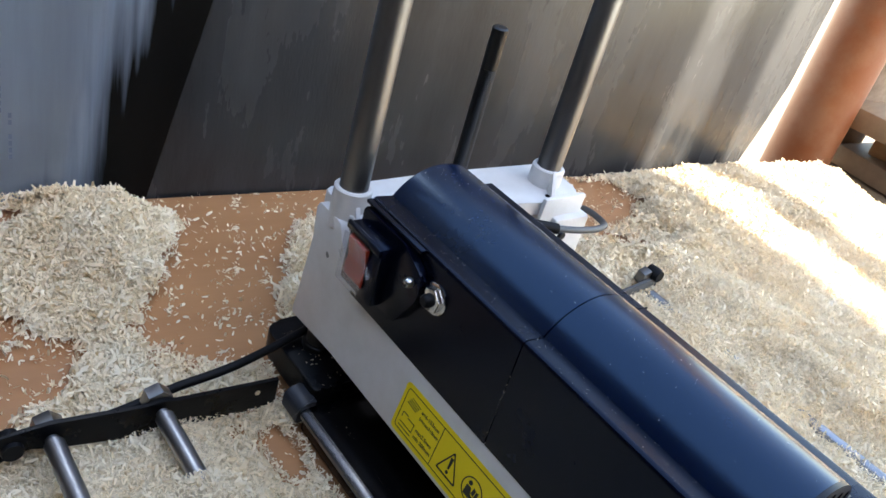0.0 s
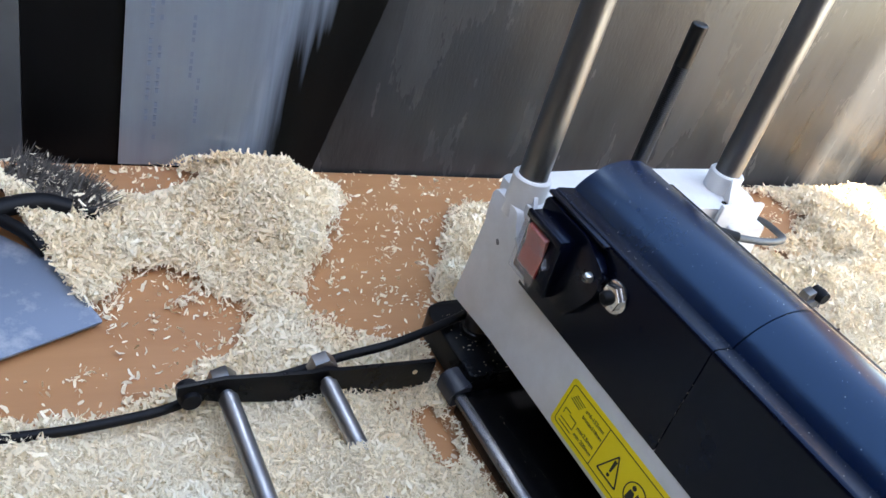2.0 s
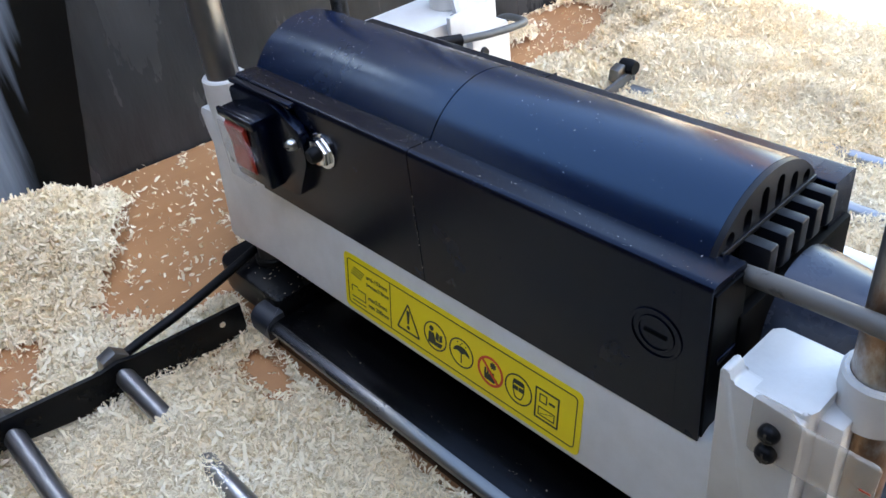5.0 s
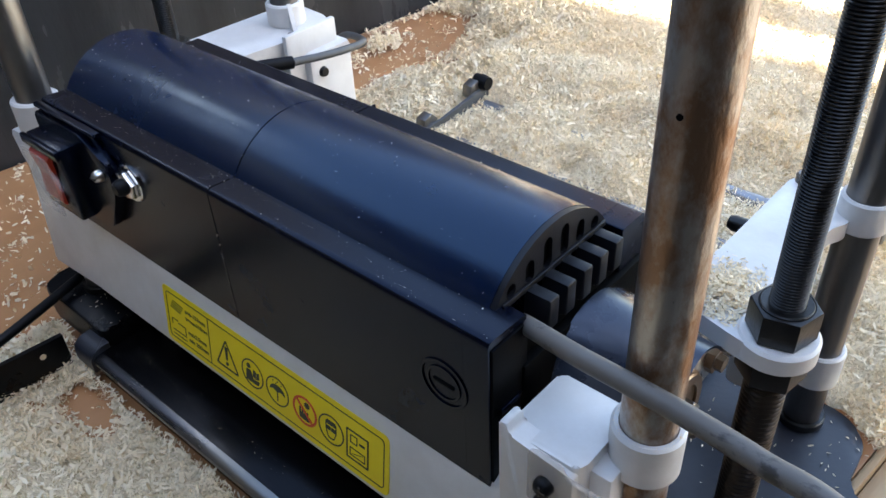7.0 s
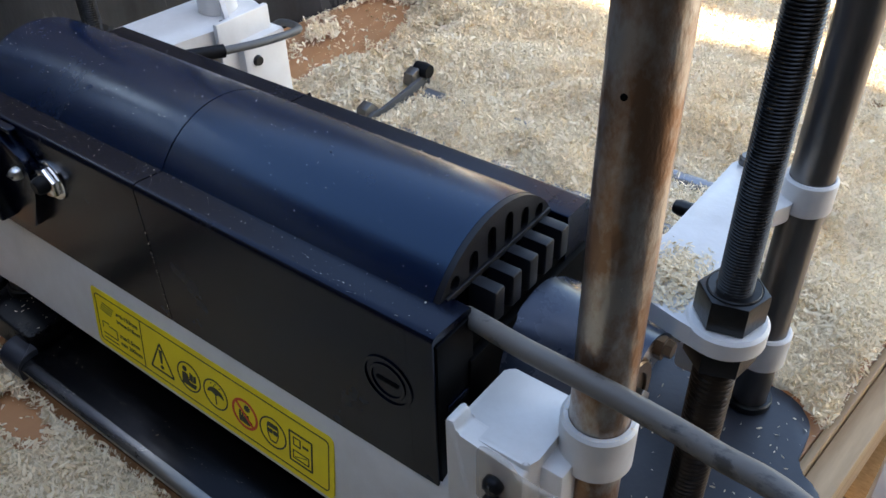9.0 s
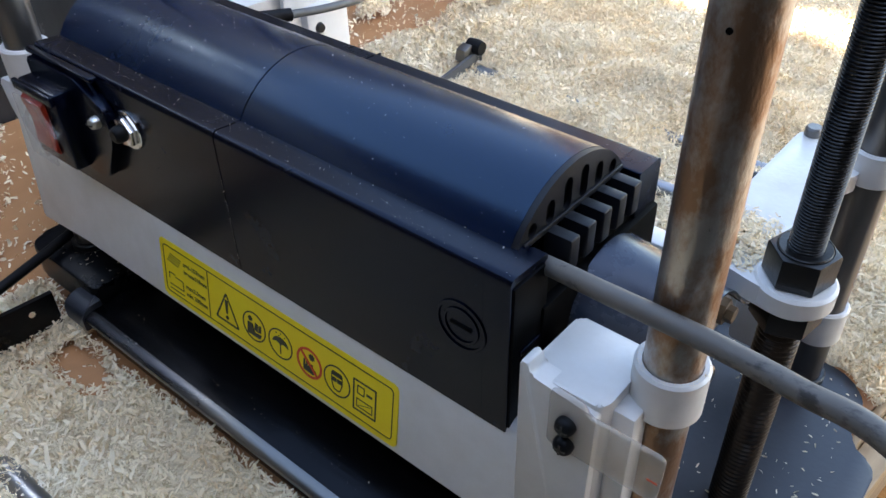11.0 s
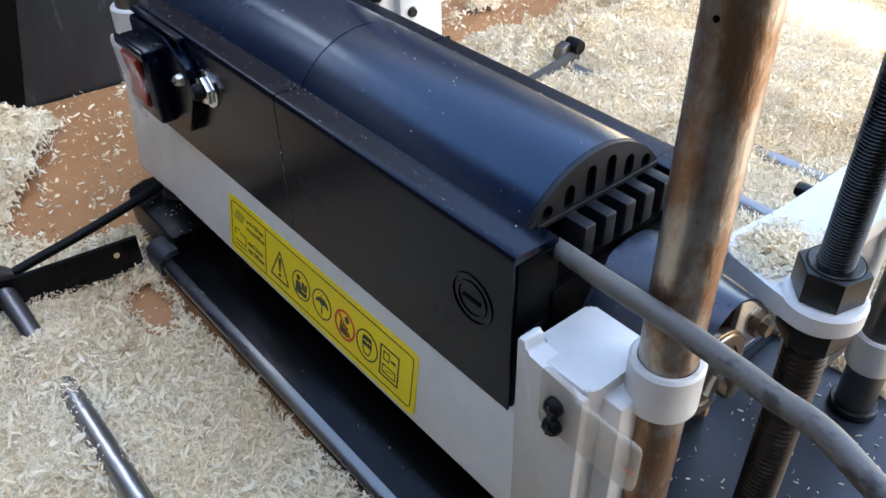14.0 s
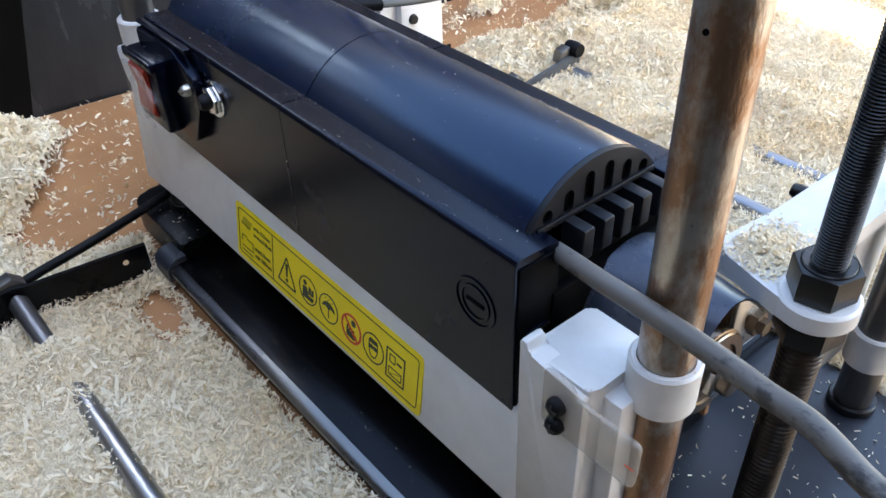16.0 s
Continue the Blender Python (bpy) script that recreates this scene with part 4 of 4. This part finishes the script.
# folding roller carriers, front and back
for side, x in (("l", -0.345), ("r", 0.030)):
    for s, y0, ys in ((-1, -0.036, (-0.128, -0.200)), (1, 0.246, (0.332, 0.400))):
        yend = ys[1] + s * (0.032 if s < 0 else 0.014)
        sec = [(y0, 0.006), (y0, 0.032), (ys[0] + s * -0.012, 0.038), (ys[0], 0.042), (ys[0] + s * 0.012, 0.040), (ys[1], 0.048), (yend, 0.046), (yend, 0.038), (ys[1], 0.026), (ys[0], 0.010)]
        if s > 0:
            sec = [(a, b - 0.006) for a, b in sec]
        x_, x = x, ((-0.332 if x < -0.1 else 0.036) if s > 0 else x)
        th = 0.0018
        arm = part("roller_arm", prism(bmesh.new(), sec, "x", x - th, x + th, 0.0004), M_BLACK if s < 0 else M_CORD, planer, "black folding roller arm" if s < 0 else "dusty grey folding roller arm half buried in shavings")
        for k, yy in enumerate(ys):
            zz = 0.0315 if k == 0 else 0.0385
            zz = zz + 0.002 if s > 0 else 0.0365
            bm = prism(bmesh.new(), hexagon((yy, zz), 0.0105, 0.3), "x", x - 0.013 if x < -0.1 else x + 0.003, x - 0.0019 if x < -0.1 else x + 0.013, 0.001)
            part("roller_nut", bm, M_GREYPOST, arm, "grey hexagon nut")
        e = x - 0.001
        ky, kz = (yend + 0.009, 0.034) if s < 0 else (yend - 0.004, 0.046)
        bm = turned((e - 0.010, ky, kz), (e + 0.006, ky, kz), ((0, 0.007), (0.6, 0.0078), (1, 0.0065)), 18)
        part("stop_knob", bm, M_RUBBER, arm, "black rubber stop")
        x = x_
for yy, zz in ((-0.128, 0.0330), (-0.200, 0.0365), (0.332, 0.0245), (0.400, 0.0270)):
    bm = turned((-0.341 if yy < 0 else -0.328, yy, zz), (0.027, yy, zz), ((0, 0.0045), (0.01, 0.0045), (0.012, 0.0066), (0.988, 0.0066), (0.99, 0.0045), (1, 0.0045)), 24)
    part("roller", bm, M_STEEL, planer, "bright steel support roller")
part("link_eye", rod(bmesh.new(), (-0.3432, -0.053, 0.0240), (-0.3428, -0.053, 0.0240), 0.0022, seg=14), M_CHIP, planer)

# cables of the machine
part("power_cable", tube([(-0.004, 0.026, 0.190), (0.006, 0.022, 0.1940), (0.030, 0.0125, 0.2030), (0.055, 0.0085, 0.2070), (0.075, 0.0055, 0.2095), (0.100, 0.001, 0.212), (0.130, -0.005, 0.213), (0.19, -0.02, 0.19), (0.26, -0.05, 0.05), (0.29, -0.08, -0.3), (0.33, -0.1, -0.7), (0.45, -0.12, -0.816), (0.9, -0.1, -0.816)], 0.0039, 18), M_CABLE, planer, "stained grey power cable")
part("motor_cord", tube([(-0.303, 0.112, 0.178), (-0.297, 0.125, 0.179), (-0.286, 0.150, 0.177)], 0.0044, 14), M_RUBBER, planer, "black cord sleeve")
part("motor_cord", tube([(-0.286, 0.150, 0.177), (-0.284, 0.175, 0.173), (-0.287, 0.203, 0.168), (-0.302, 0.230, 0.160), (-0.340, 0.243, 0.150), (-0.370, 0.245, 0.12)], 0.0028, 14), M_CORD, planer, "grey motor cord")
part("black_cord", tube([(-0.384, 0.016, 0.042), (-0.376, -0.004, 0.0425), (-0.361, -0.064, 0.0405), (-0.3625, -0.109, 0.032), (-0.3625, -0.134, 0.026), (-0.362, -0.158, 0.0215), (-0.361, -0.176, 0.020), (-0.357, -0.216, 0.0195), (-0.352, -0.231, 0.020), (-0.349, -0.250, 0.020), (-0.347, -0.294, 0.020), (-0.349, -0.333, 0.020), (-0.36, -0.42, 0.012), (-0.40, -0.6, 0.0055), (-0.42, -0.8, 0.0055)], 0.0035, 14), M_RUBBER, planer, "black rubber power cord")


# ---- things on and round the bench ----
pan = empty("dustpan", "blue-grey sheet steel dustpan dusted with shavings", "dustpan")
pts = [(-0.457, -0.257), (-0.537, -0.284), (-0.62, -0.36), (-0.52, -0.52), (-0.405, -0.395)]
part("pan", prism(bmesh.new(), rounded(pts, [0.002, 0.004, 0.01, 0.02, 0.01]), "z", 0.006, 0.0078, 0.0004), M_PAN, pan)
part("rim", tube([(-0.538, -0.286, 0.013), (-0.560, -0.302, 0.020), (-0.585, -0.33, 0.022), (-0.62, -0.38, 0.018)], 0.0055, 12), M_RUBBER, pan, "black rubber rim")
brush = empty("hand_brush", "black hand brush with dusty brown bristles lying on the dustpan", "brush")
hb = tube([(-0.583, -0.262, 0.022), (-0.588, -0.285, 0.026), (-0.580, -0.315, 0.027), (-0.560, -0.355, 0.025), (-0.52, -0.42, 0.020), (-0.48, -0.50, 0.016)], 0.0080, 14)
part("handle", hb, M_RUBBER, brush, "black plastic handle")
rnd = random.Random(4)
bm = bmesh.new()
for i in range(3200):  # tufts leaning away from the block, splayed by use
    a = rnd.random()
    b = Vector((-0.580 - 0.052 * a + rnd.uniform(-0.008, 0.008), -0.250 - 0.052 * a + rnd.uniform(-0.008, 0.008), 0.010 + rnd.uniform(0, 0.016)))
    d = Vector((-0.70 + rnd.gauss(0, 0.32), 0.60 + rnd.gauss(0, 0.32), rnd.uniform(-0.15, 0.55))).normalized() * rnd.uniform(0.016, 0.034)
    w = d.cross(Vector((rnd.random(), rnd.random(), rnd.random()))).normalized() * 0.0005
    vs = [bm.verts.new(p) for p in (b - w, b + w, b + d + w * 0.4, b + d - w * 0.4)]
    bm.faces.new(vs)
part("bristles", bm, M_BRISTLE, brush, "dusty brown bristles clogged with shavings", smooth=False)
blk = rounded([(-0.570, -0.246), (-0.576, -0.240), (-0.642, -0.300), (-0.634, -0.312)], 0.003)
part("bristle_block", prism(bmesh.new(), blk, "z", 0.008, 0.024, 0.003), M_RUBBER, brush)

pipe = turned((-0.60, 1.21, -0.82), (-0.60, 1.21, 1.2), ((0, 0.058), (1, 0.058)), 40)
tagged(part("drain_pipe", pipe, M_PIPE), "terracotta coloured plastic drain pipe standing on end", "pipe")
trunk = turned((-0.66, 1.36, -0.82), (-0.60, 1.36, 1.3), ((0, 0.075), (0.3, 0.07), (0.6, 0.075), (1, 0.07)), 28)
tagged(part("rough_post", trunk, M_LOG), "rough pale rendered post beside the pipe", "post")
for i, (x, y, z, r) in enumerate(((-0.40, 1.32, -0.06, 10), (-0.41, 1.34, -0.015, -6), (-0.38, 1.40, 0.03, 14), (-0.44, 1.31, 0.075, 4))):
    bm = box(bmesh.new(), -0.16, 0.16, -0.06, 0.06, -0.02, 0.02, 0.003)
    ob = tagged(part("timber_offcut", bm, M_WOOD), "pale sawn timber offcut in a stack", "offcut", "stacked offcuts")
    ob.matrix_basis = pose(x, y, z, 0, 0, r)
bm = box(bmesh.new(), -0.58, -0.22, 1.2, 1.52, -0.82, -0.0805, 0.004)
tagged(part("timber_crate", bm, M_WOOD), "pale timber crate behind the bench", "crate")
for i in range(9):
    bm = box(bmesh.new(), -0.095, 0.095, -0.14, 0.14, -0.045, 0.045, 0.006)
    ob = tagged(part("clay_block", bm, M_BRICK), "tan clay block stacked beside the bench", "block", "stacked clay blocks")
    ob.matrix_basis = pose(0.30 + 0.012 * (i % 3), 0.02 + 0.295 * (i % 3), -0.2755 - 0.091 * (i // 3), 0, 0, -8 + 3 * (i % 2))
bm = box(bmesh.new(), 0.16, 0.46, -0.2, 0.85, -0.82, -0.503)
tagged(part("block_plinth", bm, M_PLASTER), "pale rendered plinth under the clay blocks", "plinth")

# added roofs and walls out of view that shade the bench and shape reflections
roof = tagged(part("shade_roof", boxes((0.95, 2.42, -4.0, 0.70, 1.60, 1.66), (-2.6, 0.949, -4.0, -1.0, 1.60, 1.66), (0.95, 2.42, 0.785, 0.875, 1.60, 1.66), (0.95, 2.42, 1.10, 1.62, 1.60, 1.66)), M_ROOF, smooth=False), "unseen board slabs added overhead to shade the bench and leave sun strips", "canopy", kind="structure")
tagged(part("wall_east", boxes((2.30, 2.419, -4.0, 0.70, -0.82, 1.599), (2.30, 2.419, 0.785, 0.875, -0.82, 1.599), (2.30, 2.419, 1.10, 1.62, -0.82, 1.599)), M_ROOF, smooth=False), "unseen dark board wall added to block light and darken reflections", "wall", kind="structure")
tagged(part("wall_west", boxes((-3.2, -3.0, -6, 6, -0.82, 0.5)), M_PLASTER, smooth=False), "unseen pale yard wall", "wall", kind="structure")
tagged(part("wall_south", boxes((-3.0, 2.295, -2.6, -2.5, -0.82, 1.4)), M_ROOF, smooth=False), "unseen dark board wall added to block light and darken reflections", "wall", kind="structure")

# ---- shavings ----
rng = np.random.default_rng(7)


def wave(x, y, seed):
    """A smooth uneven field between about -1 and 1."""
    r = np.random.default_rng(seed)
    s = np.zeros_like(x)
    for k in range(7):
        f = 9.0 * 1.55 ** k
        a = r.uniform(0, 2 * np.pi)
        s += np.sin(f * (x * np.cos(a) + y * np.sin(a)) + r.uniform(0, 6.28)) / 1.25 ** k
    return s / 2.6


BARE = [  # x, y, half widths along and across, turn in degrees, depth
    (-0.545, 0.025, 0.100, 0.045, 152, 1.0), (-0.455, -0.035, 0.060, 0.04, 120, 0.8), (-0.62, 0.10, 0.03, 0.16, -8, 1.0), (-0.60, 0.32, 0.035, 0.2, -8, 1.0),
    (-0.645, -0.20, 0.03, 0.10, -8, 1.0), (-0.43, -0.27, 0.05, 0.085, 20, 1.1), (-0.49, -0.215, 0.025, 0.040, 30, 0.8), (-0.298, -0.052, 0.022, 0.008, -4, 0.7),
    (-0.49, 0.45, 0.065, 0.105, -35, 0.62), (-0.52, 0.56, 0.04, 0.06, 0, 0.7), (-0.415, 0.0, 0.02, 0.05, 0, 0.8)]
PILES = [  # x, y, radius, height
    (-0.325, -0.080, 0.036, -0.016), (-0.60, -0.085, 0.07, 0.026), (-0.53, -0.11, 0.06, 0.018), (-0.13, -0.14, 0.10, 0.023), (-0.26, -0.165, 0.055, 0.014), (-0.250, -0.128, 0.030, 0.034), (-0.17, -0.15, 0.06, 0.010), (-0.20, -0.215, 0.05, 0.012), (-0.60, -0.33, 0.07, 0.02),
    (-0.22, 0.42, 0.12, 0.012), (-0.325, 0.375, 0.050, -0.008), (-0.19, 0.345, 0.016, -0.008), (-0.088, 0.343, 0.034, -0.010), (-0.24, 0.350, 0.030, 0.008), (-0.14, 0.350, 0.018, 0.008), (-0.05, 0.36, 0.08, 0.008), (-0.35, 0.62, 0.15, 0.012), (-0.10, 0.55, 0.1, 0.008), (-0.42, 0.80, 0.12, 0.016)]


def cover(x, y):
    """How thickly the shavings lie, 0 to 1."""
    m = 0.78 + 0.30 * wave(x, y, 3)
    for cx, cy, a, b, turn, depth in BARE:
        c, s = math.cos(radians(turn)), math.sin(radians(turn))
        u, v = (x - cx) * c + (y - cy) * s, -(x - cx) * s + (y - cy) * c
        q = np.sqrt((u / a) ** 2 + (v / b) ** 2) + 0.42 * wave(x * 1.7, y * 1.7, 11)
        m = m - depth * 1.25 * np.clip((1.35 - q) / 0.75, 0, 1)
    edge = (x + 0.6615) * 0.9936 - y * 0.1132
    m = m - np.clip((0.022 - edge) / 0.02, 0, 1) * (0.6 + 0.4 * wave(x, y, 21))
    m = m + 0.8 * np.exp(-((x - 0.128) ** 2 + (y - 0.215) ** 2) / 0.0036)
    return np.clip(m, 0, 1)


def height(x, y):
    h = 0.012 + 0.018 * np.clip((y - 0.24) / 0.08, 0, 1) * np.clip((0.62 - y) / 0.15, 0, 1) + 0.014 * np.clip((-0.04 - y) / 0.07, 0, 1) * np.clip((x + 0.40) / 0.05, 0, 1) + 0.005 * wave(x, y, 5) + 0.004 * wave(x * 2.3, y * 2.3, 6) + 0.0030 * wave(x * 5, y * 5, 8)
    for cx, cy, r, t in PILES:
        h = h + t * np.exp(-((x - cx) ** 2 + (y - cy) ** 2) / (r * r))
    return np.maximum(0.0, h) * np.clip(cover(x, y) * 1.35 - 0.2, 0, 1)


def free(x, y):
    """True where no machine part stands on the bench."""
    u, v = (x + 0.6615) * 0.9936 - y * 0.1132, (x + 0.6615) * 0.1132 + y * 0.9936
    ok = (u > 0.006) & (u < 0.742) & (v > -0.62) & (v < 1.115)
    ok &= ~((x > -0.405) & (x < 0.110) & (y > -0.024) & (y < 0.239 - 0.58 * np.maximum(0, x - 0.083)))
    ok &= ~((x > -0.42) & (x < 0.128) & (y > 0.05) & (y < 0.172))
    ok &= ~((x > -0.316) & (x < 0.006) & (y > -0.034) & (y < 0.0))
    ok &= ~((x < -0.42) & (y < -0.262 + 0.34 * (x + 0.456)) & (y > -0.55) & (x > -0.62) & (y > -0.395 - 1.0 * (x + 0.405) - 0.17))
    return ok


def mesh_from(name, verts, faces, mat, label, category):
    me = bpy.data.meshes.new(name)
    me.vertices.add(len(verts))
    me.vertices.foreach_set("co", verts.astype(np.float32).ravel())
    me.loops.add(faces.size)
    me.loops.foreach_set("vertex_index", faces.astype(np.int32).ravel())
    me.polygons.add(len(faces))
    me.polygons.foreach_set("loop_start", np.arange(0, faces.size, 4, dtype=np.int32))
    me.update(calc_edges=True)
    me.materials.append(mat)
    me.polygons.foreach_set("use_smooth", np.ones(len(faces), dtype=bool))
    return tagged(new(name, me), label, category, kind="stuff")


def bed():
    """The packed shavings under the loose ones."""
    step = 0.006
    gx, gy = np.meshgrid(np.arange(-0.74, 0.26, step), np.arange(-0.66, 1.16, step), indexing="ij")
    h = height(gx, gy) - 0.003 + 0.0012 * rng.standard_normal(gx.shape)
    ok = free(gx, gy) & (h > 0.0006)
    idx = np.arange(gx.size).reshape(gx.shape)
    full = ok[:-1, :-1] & ok[1:, :-1] & ok[1:, 1:] & ok[:-1, 1:]
    f = np.stack([idx[:-1, :-1], idx[1:, :-1], idx[1:, 1:], idx[:-1, 1:]], -1)[full]
    used, inv = np.unique(f, return_inverse=True)
    v = np.stack([gx.ravel(), gy.ravel(), np.maximum(h, 0.0004).ravel()], 1)[used]
    return mesh_from("shavings_bed", v, inv.reshape(-1, 4), M_CHIPBED, "packed bed of pale pine shavings on the bench", "shavings")


def flakes(name, px, py, pz, tilt, length, width, label, mat=M_CHIP):
    """Curled strips, two faces each."""
    n = len(px)
    yaw, curl = rng.uniform(0, 2 * np.pi, n), rng.normal(0, 0.9, n)
    pitch, rolls = rng.normal(0, tilt, n), rng.normal(0, tilt, n)
    d = np.stack([np.cos(yaw) * np.cos(pitch), np.sin(yaw) * np.cos(pitch), np.sin(pitch)], 1)
    s = np.stack([-np.sin(yaw), np.cos(yaw), np.zeros(n)], 1)
    up = np.cross(d, s)
    s2 = s * np.cos(rolls)[:, None] + up * np.sin(rolls)[:, None]
    up2 = np.cross(d, s2)
    c = np.stack([px, py, pz], 1)
    verts = np.zeros((n, 6, 3))
    for k in range(3):
        t = k / 2 - 0.5
        lift = (0.25 - t * t) * curl * length * 0.5 - 0.04 * curl * length
        w = width * (1.0 if k == 1 else 0.6) / 2
        mid = c + d * (t * length)[:, None] + up2 * lift[:, None]
        verts[:, 2 * k], verts[:, 2 * k + 1] = mid - s2 * w[:, None], mid + s2 * w[:, None]
    base = (np.arange(n) * 6)[:, None, None]
    f = np.array([[0, 1, 3, 2], [2, 3, 5, 4]])[None] + base
    verts[:, :, 2] = np.maximum(verts[:, :, 2], np.minimum(pz - 0.0004, 0.0006)[:, None])
    return mesh_from(name, verts.reshape(-1, 3), f.reshape(-1, 4), mat, label, "shavings")


bed()
N = 1500000
px, py = rng.uniform(-0.74, 0.26, N), rng.uniform(-0.62, 1.14, N)
keep = free(px, py) & (rng.random(N) < np.clip((cover(px, py) - 0.02) * 1.1 + 0.30 * (wave(px * 11, py * 11, 31) > 0.62), 0.07, 1) ** 1.6 * np.where(py > 0.65, 0.85, 1.0))
px, py = px[keep], py[keep]
n = len(px)
pz = height(px, py) + rng.uniform(-0.002, 0.003, n) + 0.0012
ln = np.clip(rng.lognormal(-5.45, 0.5, n) * np.where(px > -0.36, np.where(py < 0, 0.64, 0.62), 1.0), 0.0014, 0.016)
thin_lie = cover(px, py) < 0.3  # loose ones on the bare top are broader chips
ln = np.where(thin_lie, np.minimum(ln * 0.85, 0.007), ln)
flakes("wood_shavings", px, py, np.maximum(pz, 0.001), 0.72, ln, np.clip(ln * rng.uniform(0.15, 0.38, n) * np.where(thin_lie, 1.5, 1.0), 0.0007, 0.0032), "loose pale curled pine shavings heaped over the bench")

# stray crumbs on the machine
cx, cy = [], []
cz = []
for k in range(850):
    kind = rng.random()
    if kind < 0.55:
        a = arch_points(60)[int(rng.integers(2, 58))]
        cx.append(-0.326 + 0.312 * rng.random() ** 1.7), cy.append(a[0]), cz.append(a[1] + 0.0003)
    elif kind < 0.80:
        cx.append(rng.uniform(-0.326, -0.002)), cy.append(rng.uniform(0.002, 0.0155)), cz.append(0.2001)
    else:
        cx.append(rng.uniform(-0.312, 0.0)), cy.append(rng.uniform(-0.018, -0.006)), cz.append(0.0275)
for k in range(60):  # crumbs caught in the joint and on the collars
    cx.append(SEAM + rng.normal(0, 0.0004)), cy.append(-0.0004), cz.append(rng.uniform(0.125, 0.175))
for k in range(420):
    a = rng.uniform(0, 2 * np.pi)
    q = POSTS["fr"] if k % 3 else POSTS["rr"]
    r_ = rng.uniform(0.0112, 0.0132)
    cx.append(q[0] + r_ * math.cos(a)), cy.append(q[1] + r_ * math.sin(a)), cz.append(0.1759 if k % 3 else 0.1749)
n = len(cx)
ln = np.clip(rng.lognormal(-8.35, 0.45, n), 0.00014, 0.0009)
flakes("dust_crumbs", np.array(cx), np.array(cy), np.array(cz), 0.3, ln, ln * 0.6, "fine pale wood crumbs on the machine")
m = 1500
ax, ay = rng.normal(0.038, 0.0095, m), rng.normal(0.120, 0.0120, m)
az = 0.1643 + rng.uniform(0, 1, m) * 0.005 * np.exp(-((ax - 0.038) / 0.012) ** 2 - ((ay - 0.120) / 0.015) ** 2)
inside = (ax > 0.022) & (ax < 0.062) & (ay > 0.1035 - 0.2 * np.clip(ax - 0.03, 0, 0.03)) & (ay < 0.150)
inside &= ~((ax > 0.051) & (ay > 0.132))
bx, by = rng.uniform(0.0, 0.12, 260), rng.uniform(0.05, 0.232, 260)
near = ((bx - 0.0665) ** 2 + (by - 0.217) ** 2 > 0.0003) & (bx < 0.108) & (bx > 0.018)
hx, hy = rng.uniform(-0.39, -0.318, 70), rng.uniform(-0.012, 0.04, 70)
hn = (hx + 0.371) ** 2 + (hy - 0.019) ** 2 > 0.0003
ba = rng.random(420)
ux, uy = -0.592 - 0.052 * ba + rng.normal(0, 0.010, 420), -0.240 - 0.052 * ba + rng.normal(0, 0.010, 420)
qx = np.concatenate([ax[inside], bx[near], hx[hn], ux])
qy = np.concatenate([ay[inside], by[near], hy[hn], uy])
qz = np.concatenate([az[inside], np.full(near.sum(), 0.0128), np.full(hn.sum(), 0.0368), rng.uniform(0.018, 0.032, 420)])
ln = np.concatenate([rng.uniform(0.0014, 0.0040, inside.sum()), rng.uniform(0.0008, 0.0035, near.sum()), rng.uniform(0.0007, 0.0026, hn.sum()), rng.uniform(0.003, 0.009, 420)])
flakes("stray_shavings", qx, qy, qz, 0.5, ln, ln * 0.32, "stray pale shavings on the planer")
